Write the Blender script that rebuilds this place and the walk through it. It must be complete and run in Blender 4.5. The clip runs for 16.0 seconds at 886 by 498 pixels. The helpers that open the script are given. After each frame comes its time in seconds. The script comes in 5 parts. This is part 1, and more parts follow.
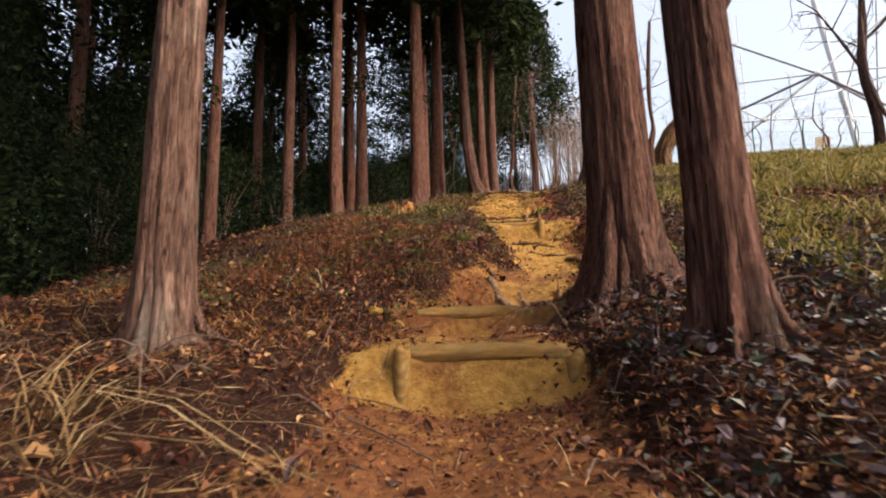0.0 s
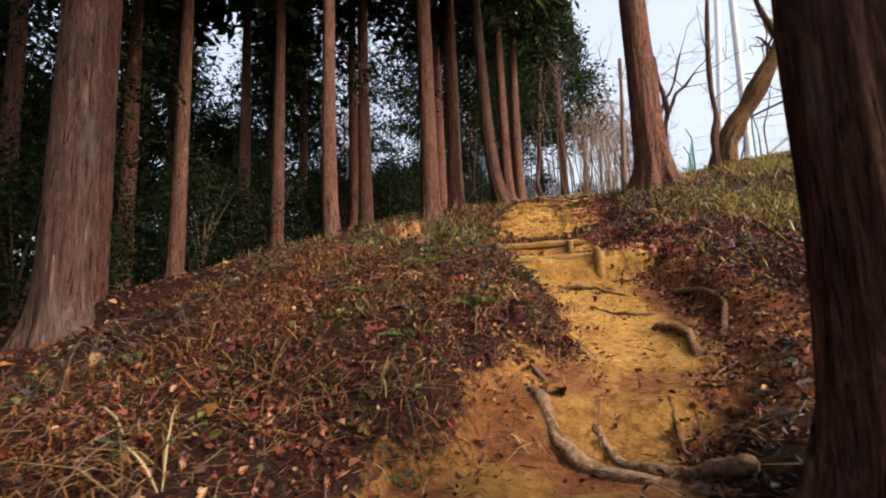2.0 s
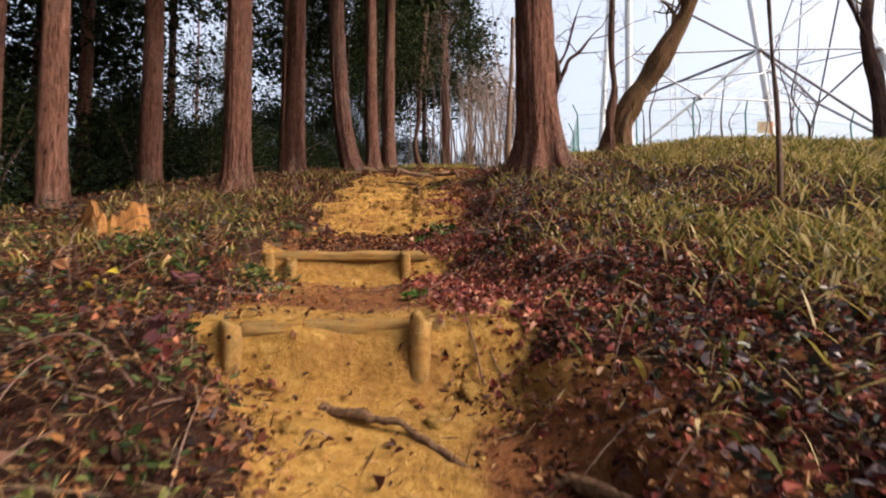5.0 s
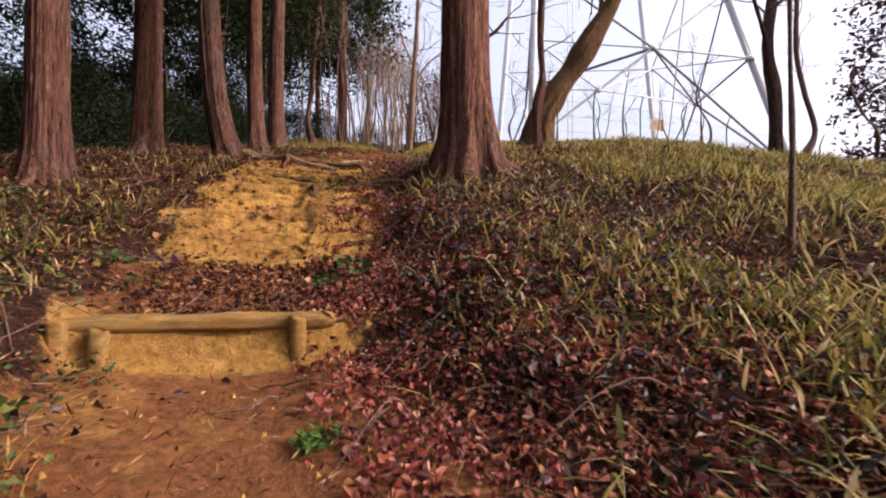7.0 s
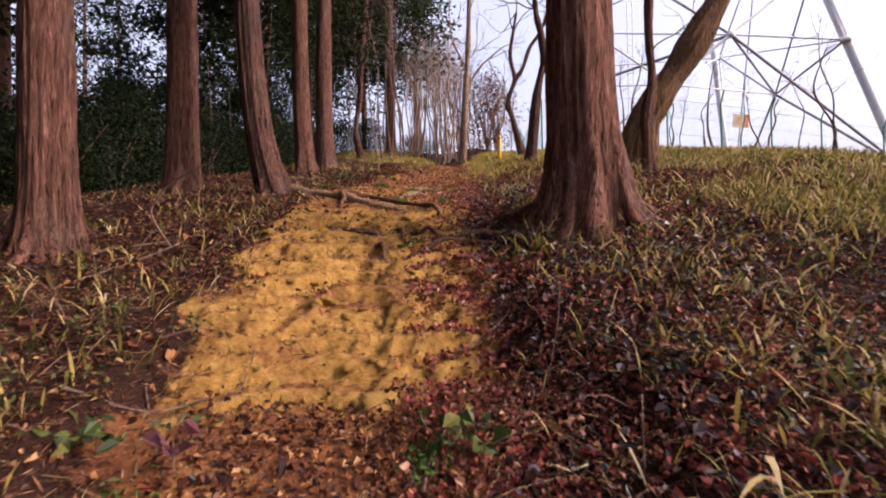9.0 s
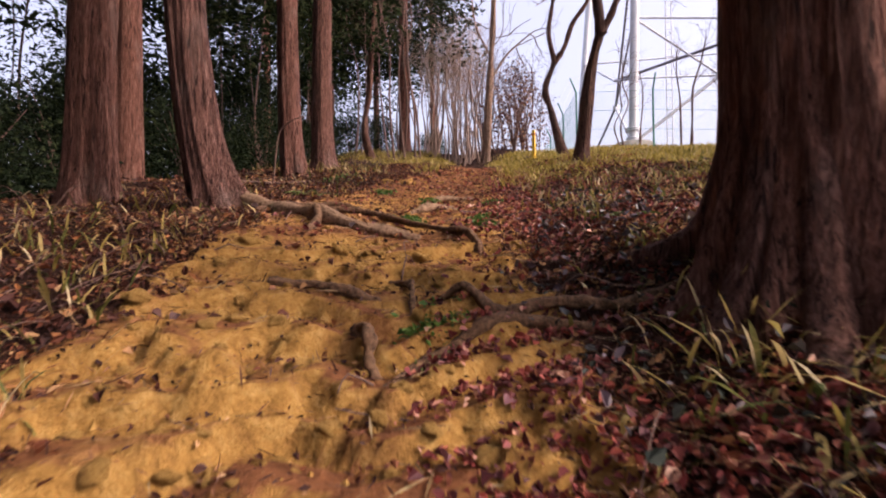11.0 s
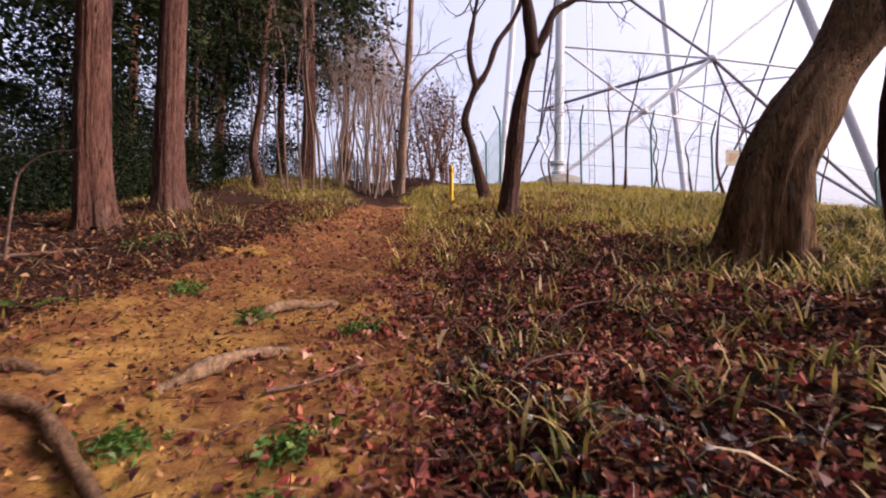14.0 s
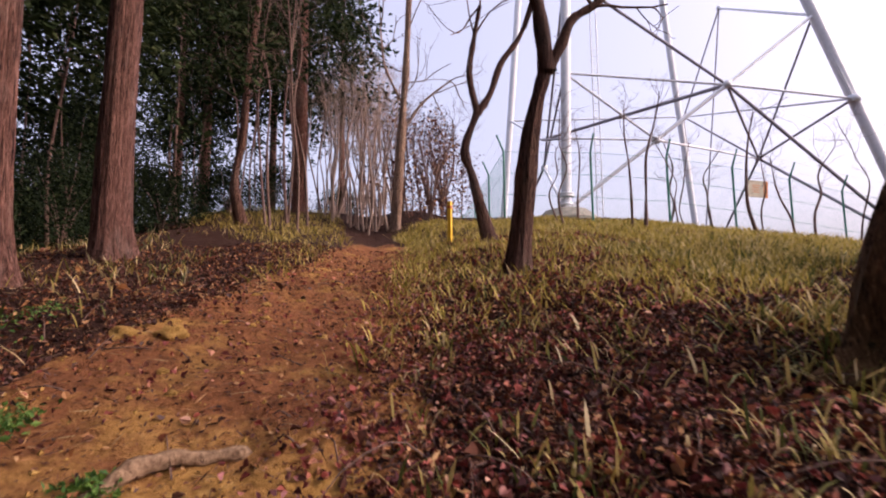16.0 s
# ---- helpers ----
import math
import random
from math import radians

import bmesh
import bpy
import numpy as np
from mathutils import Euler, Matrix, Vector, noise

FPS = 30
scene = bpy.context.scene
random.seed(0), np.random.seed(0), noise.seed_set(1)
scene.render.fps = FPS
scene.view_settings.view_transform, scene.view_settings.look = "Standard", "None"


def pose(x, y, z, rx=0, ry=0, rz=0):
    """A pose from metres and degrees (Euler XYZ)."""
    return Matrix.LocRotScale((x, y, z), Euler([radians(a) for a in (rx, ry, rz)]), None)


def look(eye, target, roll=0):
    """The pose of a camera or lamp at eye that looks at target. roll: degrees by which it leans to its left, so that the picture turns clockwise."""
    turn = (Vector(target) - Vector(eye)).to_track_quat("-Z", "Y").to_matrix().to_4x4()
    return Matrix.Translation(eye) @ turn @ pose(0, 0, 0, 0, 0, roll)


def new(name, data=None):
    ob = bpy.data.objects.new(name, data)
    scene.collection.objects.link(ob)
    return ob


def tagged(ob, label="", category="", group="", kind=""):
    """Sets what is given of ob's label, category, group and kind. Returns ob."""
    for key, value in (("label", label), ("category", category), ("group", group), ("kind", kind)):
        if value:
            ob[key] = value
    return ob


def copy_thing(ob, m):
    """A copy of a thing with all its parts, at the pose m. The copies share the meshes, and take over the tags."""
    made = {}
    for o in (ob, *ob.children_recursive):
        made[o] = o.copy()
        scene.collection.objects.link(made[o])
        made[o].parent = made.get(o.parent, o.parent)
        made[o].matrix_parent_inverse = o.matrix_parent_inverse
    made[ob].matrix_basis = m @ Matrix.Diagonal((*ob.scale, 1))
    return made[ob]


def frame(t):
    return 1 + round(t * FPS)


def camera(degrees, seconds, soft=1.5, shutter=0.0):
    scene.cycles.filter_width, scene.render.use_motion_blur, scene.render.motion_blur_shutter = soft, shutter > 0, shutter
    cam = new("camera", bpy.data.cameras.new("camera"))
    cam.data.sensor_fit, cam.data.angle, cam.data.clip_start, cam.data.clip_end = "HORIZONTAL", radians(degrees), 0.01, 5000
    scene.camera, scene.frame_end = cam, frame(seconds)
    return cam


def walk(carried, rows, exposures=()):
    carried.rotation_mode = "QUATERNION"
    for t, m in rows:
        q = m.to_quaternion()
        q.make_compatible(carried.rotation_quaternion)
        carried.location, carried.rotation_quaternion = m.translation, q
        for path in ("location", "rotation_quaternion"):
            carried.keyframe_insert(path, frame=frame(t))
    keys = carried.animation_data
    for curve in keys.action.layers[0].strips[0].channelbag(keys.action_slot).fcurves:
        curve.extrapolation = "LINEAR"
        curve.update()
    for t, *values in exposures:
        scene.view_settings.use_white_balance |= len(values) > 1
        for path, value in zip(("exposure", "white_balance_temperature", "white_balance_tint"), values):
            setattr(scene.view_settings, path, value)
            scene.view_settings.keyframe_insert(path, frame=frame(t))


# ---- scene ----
cam = camera(83.8, 16.0, soft=2.0, shutter=0.3)
PATH = [
    (0, (0.027, -0.002, 1.758), (-0.280, 1.953, 2.048), -1.47),
    (0.5, (-0.027, 0.704, 1.925), (-0.346, 2.660, 2.196), -1.01),
    (1, (0.013, 1.499, 2.124), (-0.389, 3.434, 2.433), -0.47),
    (1.5, (-0.127, 2.108, 2.477), (-0.503, 4.052, 2.753), -1.66),
    (2, (-0.228, 2.620, 2.706), (-0.630, 4.556, 3.008), -2.42),
    (2.5, (-0.046, 3.174, 2.664), (-0.435, 5.113, 2.958), -1.27),
    (3, (-0.002, 3.844, 2.784), (-0.308, 5.800, 3.067), -1.42),
    (3.5, (-0.070, 4.326, 3.207), (-0.367, 6.287, 3.463), -1.09),
    (4, (0.034, 4.768, 3.222), (-0.152, 6.744, 3.464), -0.80),
    (4.5, (0.170, 5.483, 3.337), (0.104, 7.475, 3.501), -0.80),
    (5, (0.491, 6.044, 3.747), (0.537, 8.039, 3.876), -0.51),
    (7.5, (0.259, 8.218, 4.675), (0.761, 10.154, 4.694), 0.12),
    (8, (-0.049, 8.703, 4.959), (0.314, 10.669, 5.002), -0.26),
    (8.5, (-0.021, 9.165, 5.147), (0.293, 11.140, 5.192), -0.80),
    (9, (0.085, 9.640, 5.320), (0.387, 11.617, 5.348), -1.05),
    (11.5, (0.354, 13.083, 6.124), (0.590, 15.069, 6.173), -0.60),
    (12, (0.429, 13.487, 6.464), (0.701, 15.466, 6.559), -0.74),
    (12.5, (0.708, 13.838, 6.500), (1.138, 15.788, 6.612), -0.53),
    (13, (0.958, 14.112, 6.604), (1.456, 16.045, 6.722), -0.41),
    (13.5, (1.155, 14.566, 6.715), (1.661, 16.498, 6.827), -0.32),
    (14, (1.305, 15.018, 6.849), (1.845, 16.941, 6.958), -0.33),
    (14.5, (1.441, 15.393, 6.984), (2.012, 17.308, 7.082), -0.42),
    (15, (1.656, 15.644, 7.121), (2.215, 17.561, 7.230), -0.63),
    (15.5, (1.871, 15.979, 7.230), (2.433, 17.894, 7.365), -0.92),
    (16, (1.836, 16.480, 7.340), (2.363, 18.396, 7.565), -0.51),
]
walk(cam, [(t, look(eye, target, roll)) for t, eye, target, roll in PATH], [(0.0, 1.12, 6350, 10), (5.0, 1.05, 6350, 12), (8.0, 1.05, 6150, 25), (12.5, 1.05, 6170, 28), (16.0, 0.82, 6120, 30)])

# ---- light ----
SUN_AZIMUTH, SUN_HEIGHT = radians(112), radians(34)
world = bpy.data.worlds.new("sky")
scene.world = world
world.use_nodes = True
wn = world.node_tree
sky = wn.nodes.new("ShaderNodeTexSky")
sky.sky_type = "NISHITA"
sky.sun_disc = False
sky.sun_elevation, sky.sun_rotation = SUN_HEIGHT, SUN_AZIMUTH
sky.air_density, sky.dust_density, sky.ozone_density = 1.0, 10.0, 0.0
haze = wn.nodes.new("ShaderNodeMix")
haze.data_type = "RGBA"
haze.inputs[0].default_value = 0.46
haze.inputs[7].default_value = (3.6, 3.75, 4.05, 1)
wn.links.new(sky.outputs[0], haze.inputs[6])
wn.links.new(haze.outputs[2], wn.nodes["Background"].inputs[0])
wn.nodes["Background"].inputs[1].default_value = 0.168
sun = new("sun", bpy.data.lights.new("sun", "SUN"))
sun.data.energy, sun.data.angle, sun.data.color = 1.35, radians(13), (1.0, 0.86, 0.68)
toward = Vector((math.sin(SUN_AZIMUTH) * math.cos(SUN_HEIGHT), math.cos(SUN_AZIMUTH) * math.cos(SUN_HEIGHT), math.sin(SUN_HEIGHT)))
sun.matrix_world = look(tuple(toward * 60), (0, 0, 0))

# ---- materials ----
def material(name, build, rough=0.8, spec=0.3):
    m = bpy.data.materials.new(name)
    m.use_nodes = True
    tree = m.node_tree
    bsdf = tree.nodes["Principled BSDF"]
    bsdf.inputs["Roughness"].default_value = rough
    bsdf.inputs["Specular IOR Level"].default_value = spec
    build(tree, bsdf)
    return m


def node(tree, kind, **values):
    n = tree.nodes.new(kind)
    for key, value in values.items():
        if key in n.inputs:
            n.inputs[key].default_value = value
    return n


def ramp(tree, source, stops, mode="LINEAR"):
    n = tree.nodes.new("ShaderNodeValToRGB")
    n.color_ramp.interpolation = mode
    while len(n.color_ramp.elements) < len(stops):
        n.color_ramp.elements.new(0.5)
    for e, (p, c) in zip(n.color_ramp.elements, stops):
        e.position, e.color = p, (*c, 1)
    tree.links.new(source, n.inputs[0])
    return n.outputs[0]


def coords(tree, scale=(1, 1, 1)):
    n = tree.nodes.new("ShaderNodeTexCoord")
    m = tree.nodes.new("ShaderNodeMapping")
    m.inputs["Scale"].default_value = scale
    tree.links.new(n.outputs["Object"], m.inputs[0])
    return m.outputs[0]


def noise_tex(tree, vector, scale, detail=6.0, rough=0.6, distort=0.0):
    n = node(tree, "ShaderNodeTexNoise", Scale=scale, Detail=detail, Roughness=rough, Distortion=distort)
    tree.links.new(vector, n.inputs["Vector"])
    return n.outputs["Fac"]


def mix(tree, fac, a, b, blend="MIX"):
    n = tree.nodes.new("ShaderNodeMix")
    n.data_type, n.blend_type = "RGBA", blend
    for value, slot in ((fac, 0), (a, 6), (b, 7)):
        if isinstance(value, (int, float)):
            n.inputs[slot].default_value = value
        elif isinstance(value, tuple):
            n.inputs[slot].default_value = (*value, 1)
        else:
            tree.links.new(value, n.inputs[slot])
    return n.outputs[2]


def bump(tree, bsdf, height, strength=0.5, distance=0.02):
    n = node(tree, "ShaderNodeBump", Strength=strength, Distance=distance)
    tree.links.new(height, n.inputs["Height"])
    tree.links.new(n.outputs[0], bsdf.inputs["Normal"])


def colour_of(tree, bsdf, source):
    tree.links.new(source, bsdf.inputs["Base Color"])


def ground_look(tree, bsdf):
    v = coords(tree)
    mask = tree.nodes.new("ShaderNodeAttribute")
    mask.attribute_name = "clay"
    big, fine, grit = noise_tex(tree, v, 1.6, 5), noise_tex(tree, v, 14, 8, 0.7), noise_tex(tree, v, 70, 4, 0.7)
    clay = ramp(tree, fine, [(0.25, (0.20, 0.10, 0.028)), (0.5, (0.42, 0.235, 0.062)), (0.75, (0.58, 0.38, 0.13))])
    red = ramp(tree, fine, [(0.3, (0.11, 0.042, 0.02)), (0.7, (0.32, 0.135, 0.055))])
    zone = tree.nodes.new("ShaderNodeAttribute")
    zone.attribute_name = "red"
    blend = node(tree, "ShaderNodeMath")
    blend.operation = "MULTIPLY_ADD"
    blend.inputs[1].default_value = 0.34
    tree.links.new(zone.outputs["Fac"], blend.inputs[0])
    tree.links.new(big, blend.inputs[2])
    clay = mix(tree, ramp(tree, blend.outputs[0], [(0.52, (0, 0, 0)), (0.78, (1, 1, 1))]), clay, red)
    lumps = noise_tex(tree, v, 6.5, 6, 0.7, 0.8)
    clay = mix(tree, ramp(tree, lumps, [(0.34, (0.3, 0.3, 0.3)), (0.46, (0, 0, 0))]), clay, (0.21, 0.09, 0.038))
    duff = ramp(tree, grit, [(0.25, (0.010, 0.006, 0.006)), (0.5, (0.034, 0.016, 0.012)), (0.8, (0.10, 0.046, 0.028))])
    edge = node(tree, "ShaderNodeMath")
    edge.operation = "ADD"
    tree.links.new(mask.outputs["Fac"], edge.inputs[0])
    tree.links.new(fine, edge.inputs[1])
    colour_of(tree, bsdf, mix(tree, ramp(tree, edge.outputs[0], [(0.78, (0, 0, 0)), (1.08, (1, 1, 1))]), duff, clay))
    bump(tree, bsdf, mix(tree, 0.55, lumps, mix(tree, 0.35, fine, grit)), 1.0, 0.10)


def bark_look(dark, mid, light, moss=0.0, lichen=(0.24, 0.2, 0.17)):
    def build(tree, bsdf):
        info = tree.nodes.new("ShaderNodeObjectInfo")
        fibre = noise_tex(tree, coords(tree, (1, 1, 0.10)), 60, 9, 0.75, 0.5)
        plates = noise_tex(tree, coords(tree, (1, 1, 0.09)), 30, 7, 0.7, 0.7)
        flake = noise_tex(tree, coords(tree, (1, 1, 0.35)), 13, 7, 0.7, 1.0)
        patch = noise_tex(tree, coords(tree, (1, 1, 0.4)), 2.6, 4)
        c = ramp(tree, fibre, [(0.3, dark), (0.5, mid), (0.7, light)])
        c = mix(tree, ramp(tree, flake, [(0.45, (0, 0, 0)), (0.65, (0.75, 0.75, 0.75))]), c, tuple(0.62 * v for v in mid))
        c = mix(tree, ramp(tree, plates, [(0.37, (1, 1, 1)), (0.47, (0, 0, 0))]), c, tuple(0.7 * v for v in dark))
        c = mix(tree, ramp(tree, patch, [(0.54, (0, 0, 0)), (0.78, (0.7, 0.7, 0.7))]), c, lichen)
        if moss:
            c = mix(tree, ramp(tree, patch, [(0.3, (moss, moss, moss)), (0.5, (0, 0, 0))]), c, (0.10, 0.12, 0.03))
        shift = ramp(tree, info.outputs["Random"], [(0.0, (0.75, 0.75, 0.78)), (1.0, (1.1, 1.0, 0.95))])
        colour_of(tree, bsdf, mix(tree, 1.0, c, shift, "MULTIPLY"))
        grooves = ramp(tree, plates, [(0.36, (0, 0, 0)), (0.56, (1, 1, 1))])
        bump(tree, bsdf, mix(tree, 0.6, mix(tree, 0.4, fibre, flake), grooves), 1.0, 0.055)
    return build


def island_look(stops, translucent=0.0):
    """Colour picked piece by piece."""
    def build(tree, bsdf):
        geo = tree.nodes.new("ShaderNodeNewGeometry")
        v = coords(tree)
        c = ramp(tree, geo.outputs["Random Per Island"], stops)
        c = mix(tree, 0.35, c, ramp(tree, noise_tex(tree, v, 60, 3), [(0.3, (0.3, 0.28, 0.25)), (0.7, (1, 1, 1))]), "MULTIPLY")
        colour_of(tree, bsdf, c)
        if translucent:
            t = tree.nodes.new("ShaderNodeBsdfTranslucent")
            tree.links.new(c, t.inputs[0])
            m = node(tree, "ShaderNodeMixShader", Fac=translucent)
            tree.links.new(bsdf.outputs[0], m.inputs[1])
            tree.links.new(t.outputs[0], m.inputs[2])
            tree.links.new(m.outputs[0], tree.nodes["Material Output"].inputs["Surface"])
    return build


def plain_look(a, b, scale=12.0, relief=0.3, stretch=(1, 1, 1), depth=0.01):
    def build(tree, bsdf):
        f = noise_tex(tree, coords(tree, stretch), scale, 7, 0.65)
        colour_of(tree, bsdf, ramp(tree, f, [(0.3, a), (0.7, b)]))
        bump(tree, bsdf, f, relief, depth)
    return build


def log_look(tree, bsdf):
    """Grey-brown grain with dried clay rubbed into it."""
    grain = noise_tex(tree, coords(tree, (0.1, 1, 0.6)), 40, 8, 0.75, 0.4)
    smear = noise_tex(tree, coords(tree), 9, 7, 0.7, 0.6)
    wood = ramp(tree, grain, [(0.3, (0.09, 0.052, 0.02)), (0.55, (0.27, 0.175, 0.07)), (0.75, (0.42, 0.30, 0.15))])
    mud = ramp(tree, grain, [(0.3, (0.2, 0.1, 0.03)), (0.7, (0.38, 0.21, 0.065))])
    colour_of(tree, bsdf, mix(tree, ramp(tree, smear, [(0.42, (0, 0, 0)), (0.6, (0.9, 0.9, 0.9))]), wood, mud))
    bump(tree, bsdf, mix(tree, 0.5, grain, smear), 1.0, 0.03)


GROUND = material("forest_floor", ground_look, 0.95, 0.1)
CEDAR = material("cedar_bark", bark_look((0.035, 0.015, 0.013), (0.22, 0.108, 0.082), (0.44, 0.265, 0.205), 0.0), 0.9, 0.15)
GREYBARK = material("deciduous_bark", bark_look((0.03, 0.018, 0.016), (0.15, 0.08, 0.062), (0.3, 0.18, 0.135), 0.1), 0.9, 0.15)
TWIG = material("twig_bark", plain_look((0.06, 0.035, 0.03), (0.22, 0.14, 0.11), 20, 0.3), 0.85, 0.2)
ROOT = material("root_bark", plain_look((0.035, 0.02, 0.013), (0.24, 0.14, 0.08), 34, 1.0, (1, 1, 1), 0.02), 0.9, 0.15)
PALEROOT = material("worn_root", plain_look((0.09, 0.05, 0.03), (0.36, 0.24, 0.15), 30, 1.0, (1, 1, 1), 0.02), 0.9, 0.15)
PALECEDAR = material("scuffed_cedar_bark", bark_look((0.06, 0.03, 0.026), (0.25, 0.15, 0.12), (0.44, 0.31, 0.26), 0.0, (0.44, 0.42, 0.36)), 0.9, 0.15)
LOGWOOD = material("weathered_log", log_look, 0.92, 0.12)
LITTER = material("fallen_leaves", island_look([(0.0, (0.022, 0.009, 0.008)), (0.4, (0.085, 0.026, 0.016)), (0.62, (0.19, 0.062, 0.026)), (0.74, (0.10, 0.06, 0.06)), (0.9, (0.36, 0.15, 0.05)), (1.0, (0.58, 0.36, 0.18))], 0.15), 0.65, 0.25)
CONIFER = material("conifer_needles", island_look([(0.0, (0.008, 0.014, 0.006)), (0.6, (0.028, 0.045, 0.016)), (1.0, (0.06, 0.075, 0.028))], 0.15), 0.8, 0.08)
EVERGREEN = material("evergreen_leaves", island_look([(0.0, (0.008, 0.014, 0.007)), (0.7, (0.02, 0.034, 0.014)), (1.0, (0.045, 0.06, 0.022))], 0.1), 0.75, 0.08)
GRASS = material("bamboo_grass", island_look([(0.0, (0.05, 0.07, 0.018)), (0.3, (0.15, 0.15, 0.035)), (0.58, (0.36, 0.28, 0.07)), (0.82, (0.54, 0.41, 0.16)), (1.0, (0.7, 0.58, 0.36))], 0.35), 0.6, 0.2)
STRAW = material("dry_straw", island_look([(0.0, (0.12, 0.07, 0.03)), (0.6, (0.28, 0.18, 0.085)), (1.0, (0.5, 0.39, 0.21))], 0.1), 0.75, 0.15)
# yellow of the ridge grass, with its sunlight put into the colour
YELLOWGRASS = material("yellow_grass", island_look([(0.0, (0.12, 0.12, 0.025)), (0.35, (0.4, 0.32, 0.06)), (0.7, (0.58, 0.45, 0.10)), (1.0, (0.62, 0.5, 0.24))], 0.3), 0.6, 0.2)
RUSSET = material("russet_leaves", island_look([(0.0, (0.06, 0.013, 0.016)), (0.35, (0.2, 0.04, 0.036)), (0.6, (0.36, 0.085, 0.055)), (0.75, (0.25, 0.11, 0.12)), (0.9, (0.5, 0.17, 0.1)), (1.0, (0.68, 0.42, 0.3))], 0.15), 0.6, 0.3)
SEEDLING = material("seedling_leaves", island_look([(0.0, (0.02, 0.035, 0.014)), (0.5, (0.05, 0.08, 0.022)), (0.85, (0.12, 0.14, 0.035)), (1.0, (0.2, 0.19, 0.05))], 0.2), 0.5, 0.3)
KNOBBARK = material("knobbly_bark", bark_look((0.04, 0.025, 0.016), (0.2, 0.115, 0.06), (0.40, 0.26, 0.13), 0.3), 0.9, 0.15)
IVY = material("ivy_leaves", island_look([(0.0, (0.016, 0.014, 0.012)), (0.3, (0.022, 0.032, 0.018)), (0.55, (0.045, 0.03, 0.034)), (0.8, (0.085, 0.055, 0.07)), (1.0, (0.13, 0.10, 0.12))], 0.1), 0.42, 0.35)

DRYFERN = material("dry_fern", island_look([(0.0, (0.2, 0.075, 0.025)), (0.6, (0.40, 0.17, 0.05)), (1.0, (0.55, 0.32, 0.12))], 0.25), 0.7, 0.2)

# ---- shape of the land ----
S = 1.15
TY = np.arange(-60.0, 240.0, 0.04)


def profile(knots, blur):
    k = np.array(knots) * S
    v = np.interp(TY, k[:, 0], k[:, 1])
    if blur:
        r = int(3 * blur / 0.04)
        g = np.exp(-0.5 * (np.arange(-r, r + 1) * 0.04 / blur) ** 2)
        v = np.convolve(np.pad(v, r, mode="edge"), g / g.sum(), mode="valid")
    return v


PATH_X = profile([(-9, 0.3), (0, -0.15), (1.4, -0.2), (3, -0.35), (4.1, -0.45), (5.0, 0.05), (6, 0.5), (7, 0.4), (7.8, 0.08), (9.4, -0.2), (11.2, -0.2), (14.1, 0.2), (17, 1.05), (20, 1.9), (24, 2.9), (33, 3.6), (60, 8)], 0.35)
PATH_Z = profile([(-40, -9), (-6, -1.7), (-3, -0.75), (0, 0.42), (1.33, 0.68), (1.385, 1.0), (2.90, 1.06), (2.945, 1.36), (4.0, 1.46), (4.045, 1.63), (4.95, 1.68), (5.15, 1.92), (6.2, 2.22), (7.73, 2.76), (7.795, 3.08), (9.84, 3.27), (9.905, 3.5), (11.2, 3.87), (12.0, 4.35), (13.2, 4.85), (14.1, 5.18), (16.5, 5.73), (20, 6.6), (24, 7.5), (28, 8.25), (33, 9.8), (45, 11.0), (80, 11.4)], 0.03)
BANK_Z = profile([(-40, -9), (-6, -1.7), (-3, -0.75), (0, 0.45), (3.0, 1.2), (5.15, 1.85), (7.8, 2.9), (9.4, 3.4), (11.2, 3.95), (14.1, 5.15), (16.5, 5.73), (20, 6.6), (24, 7.55), (28, 8.45), (33, 9.9), (45, 11.0), (80, 11.4)], 0.7)
HALF_W = profile([(-9, 0.6), (1, 0.62), (3, 0.5), (4.2, 0.55), (5.4, 0.42), (7, 0.42), (7.8, 0.66), (9.4, 0.74), (11.2, 0.82), (14, 0.9), (16, 1.1), (18, 1.0), (21, 0.75), (25, 0.5), (60, 0.5)], 0.3)
LEFT_RISE = profile([(-9, 0.15), (1.2, 0.15), (2.6, 0.34), (4.2, 0.36), (8, 0.36), (10.5, 0.16), (14, 0.0), (60, 0.0)], 0.5)
RIGHT_RISE = profile([(-9, 0.2), (3, 0.3), (6, 0.2), (10, 0.28), (14, 0.26), (18, 0.2), (60, 0.1)], 0.5)


def hash2(i, j, seed):
    h = (i.astype(np.int64) * 374761393 + j.astype(np.int64) * 668265263 + seed * 974711) & 0x7FFFFFFF
    h = ((h ^ (h >> 13)) * 1274126177) & 0x7FFFFFFF
    return ((h ^ (h >> 16)) & 0xFFFF) / 65535.0


def vnoise(x, y, seed):
    i, j = np.floor(x), np.floor(y)
    fx, fy = x - i, y - j
    fx, fy = fx * fx * (3 - 2 * fx), fy * fy * (3 - 2 * fy)
    a, b, c, d = hash2(i, j, seed), hash2(i + 1, j, seed), hash2(i, j + 1, seed), hash2(i + 1, j + 1, seed)
    return (a + (b - a) * fx) * (1 - fy) + (c + (d - c) * fx) * fy - 0.5


def fbm(x, y, seed, octaves=4):
    return sum(vnoise(x * 2 ** o, y * 2 ** o, seed + o) / 2 ** o for o in range(octaves))


def at(table, y):
    return np.interp(y, TY, table)


def smooth(t):
    t = np.clip(t, 0, 1)
    return t * t * (3 - 2 * t)


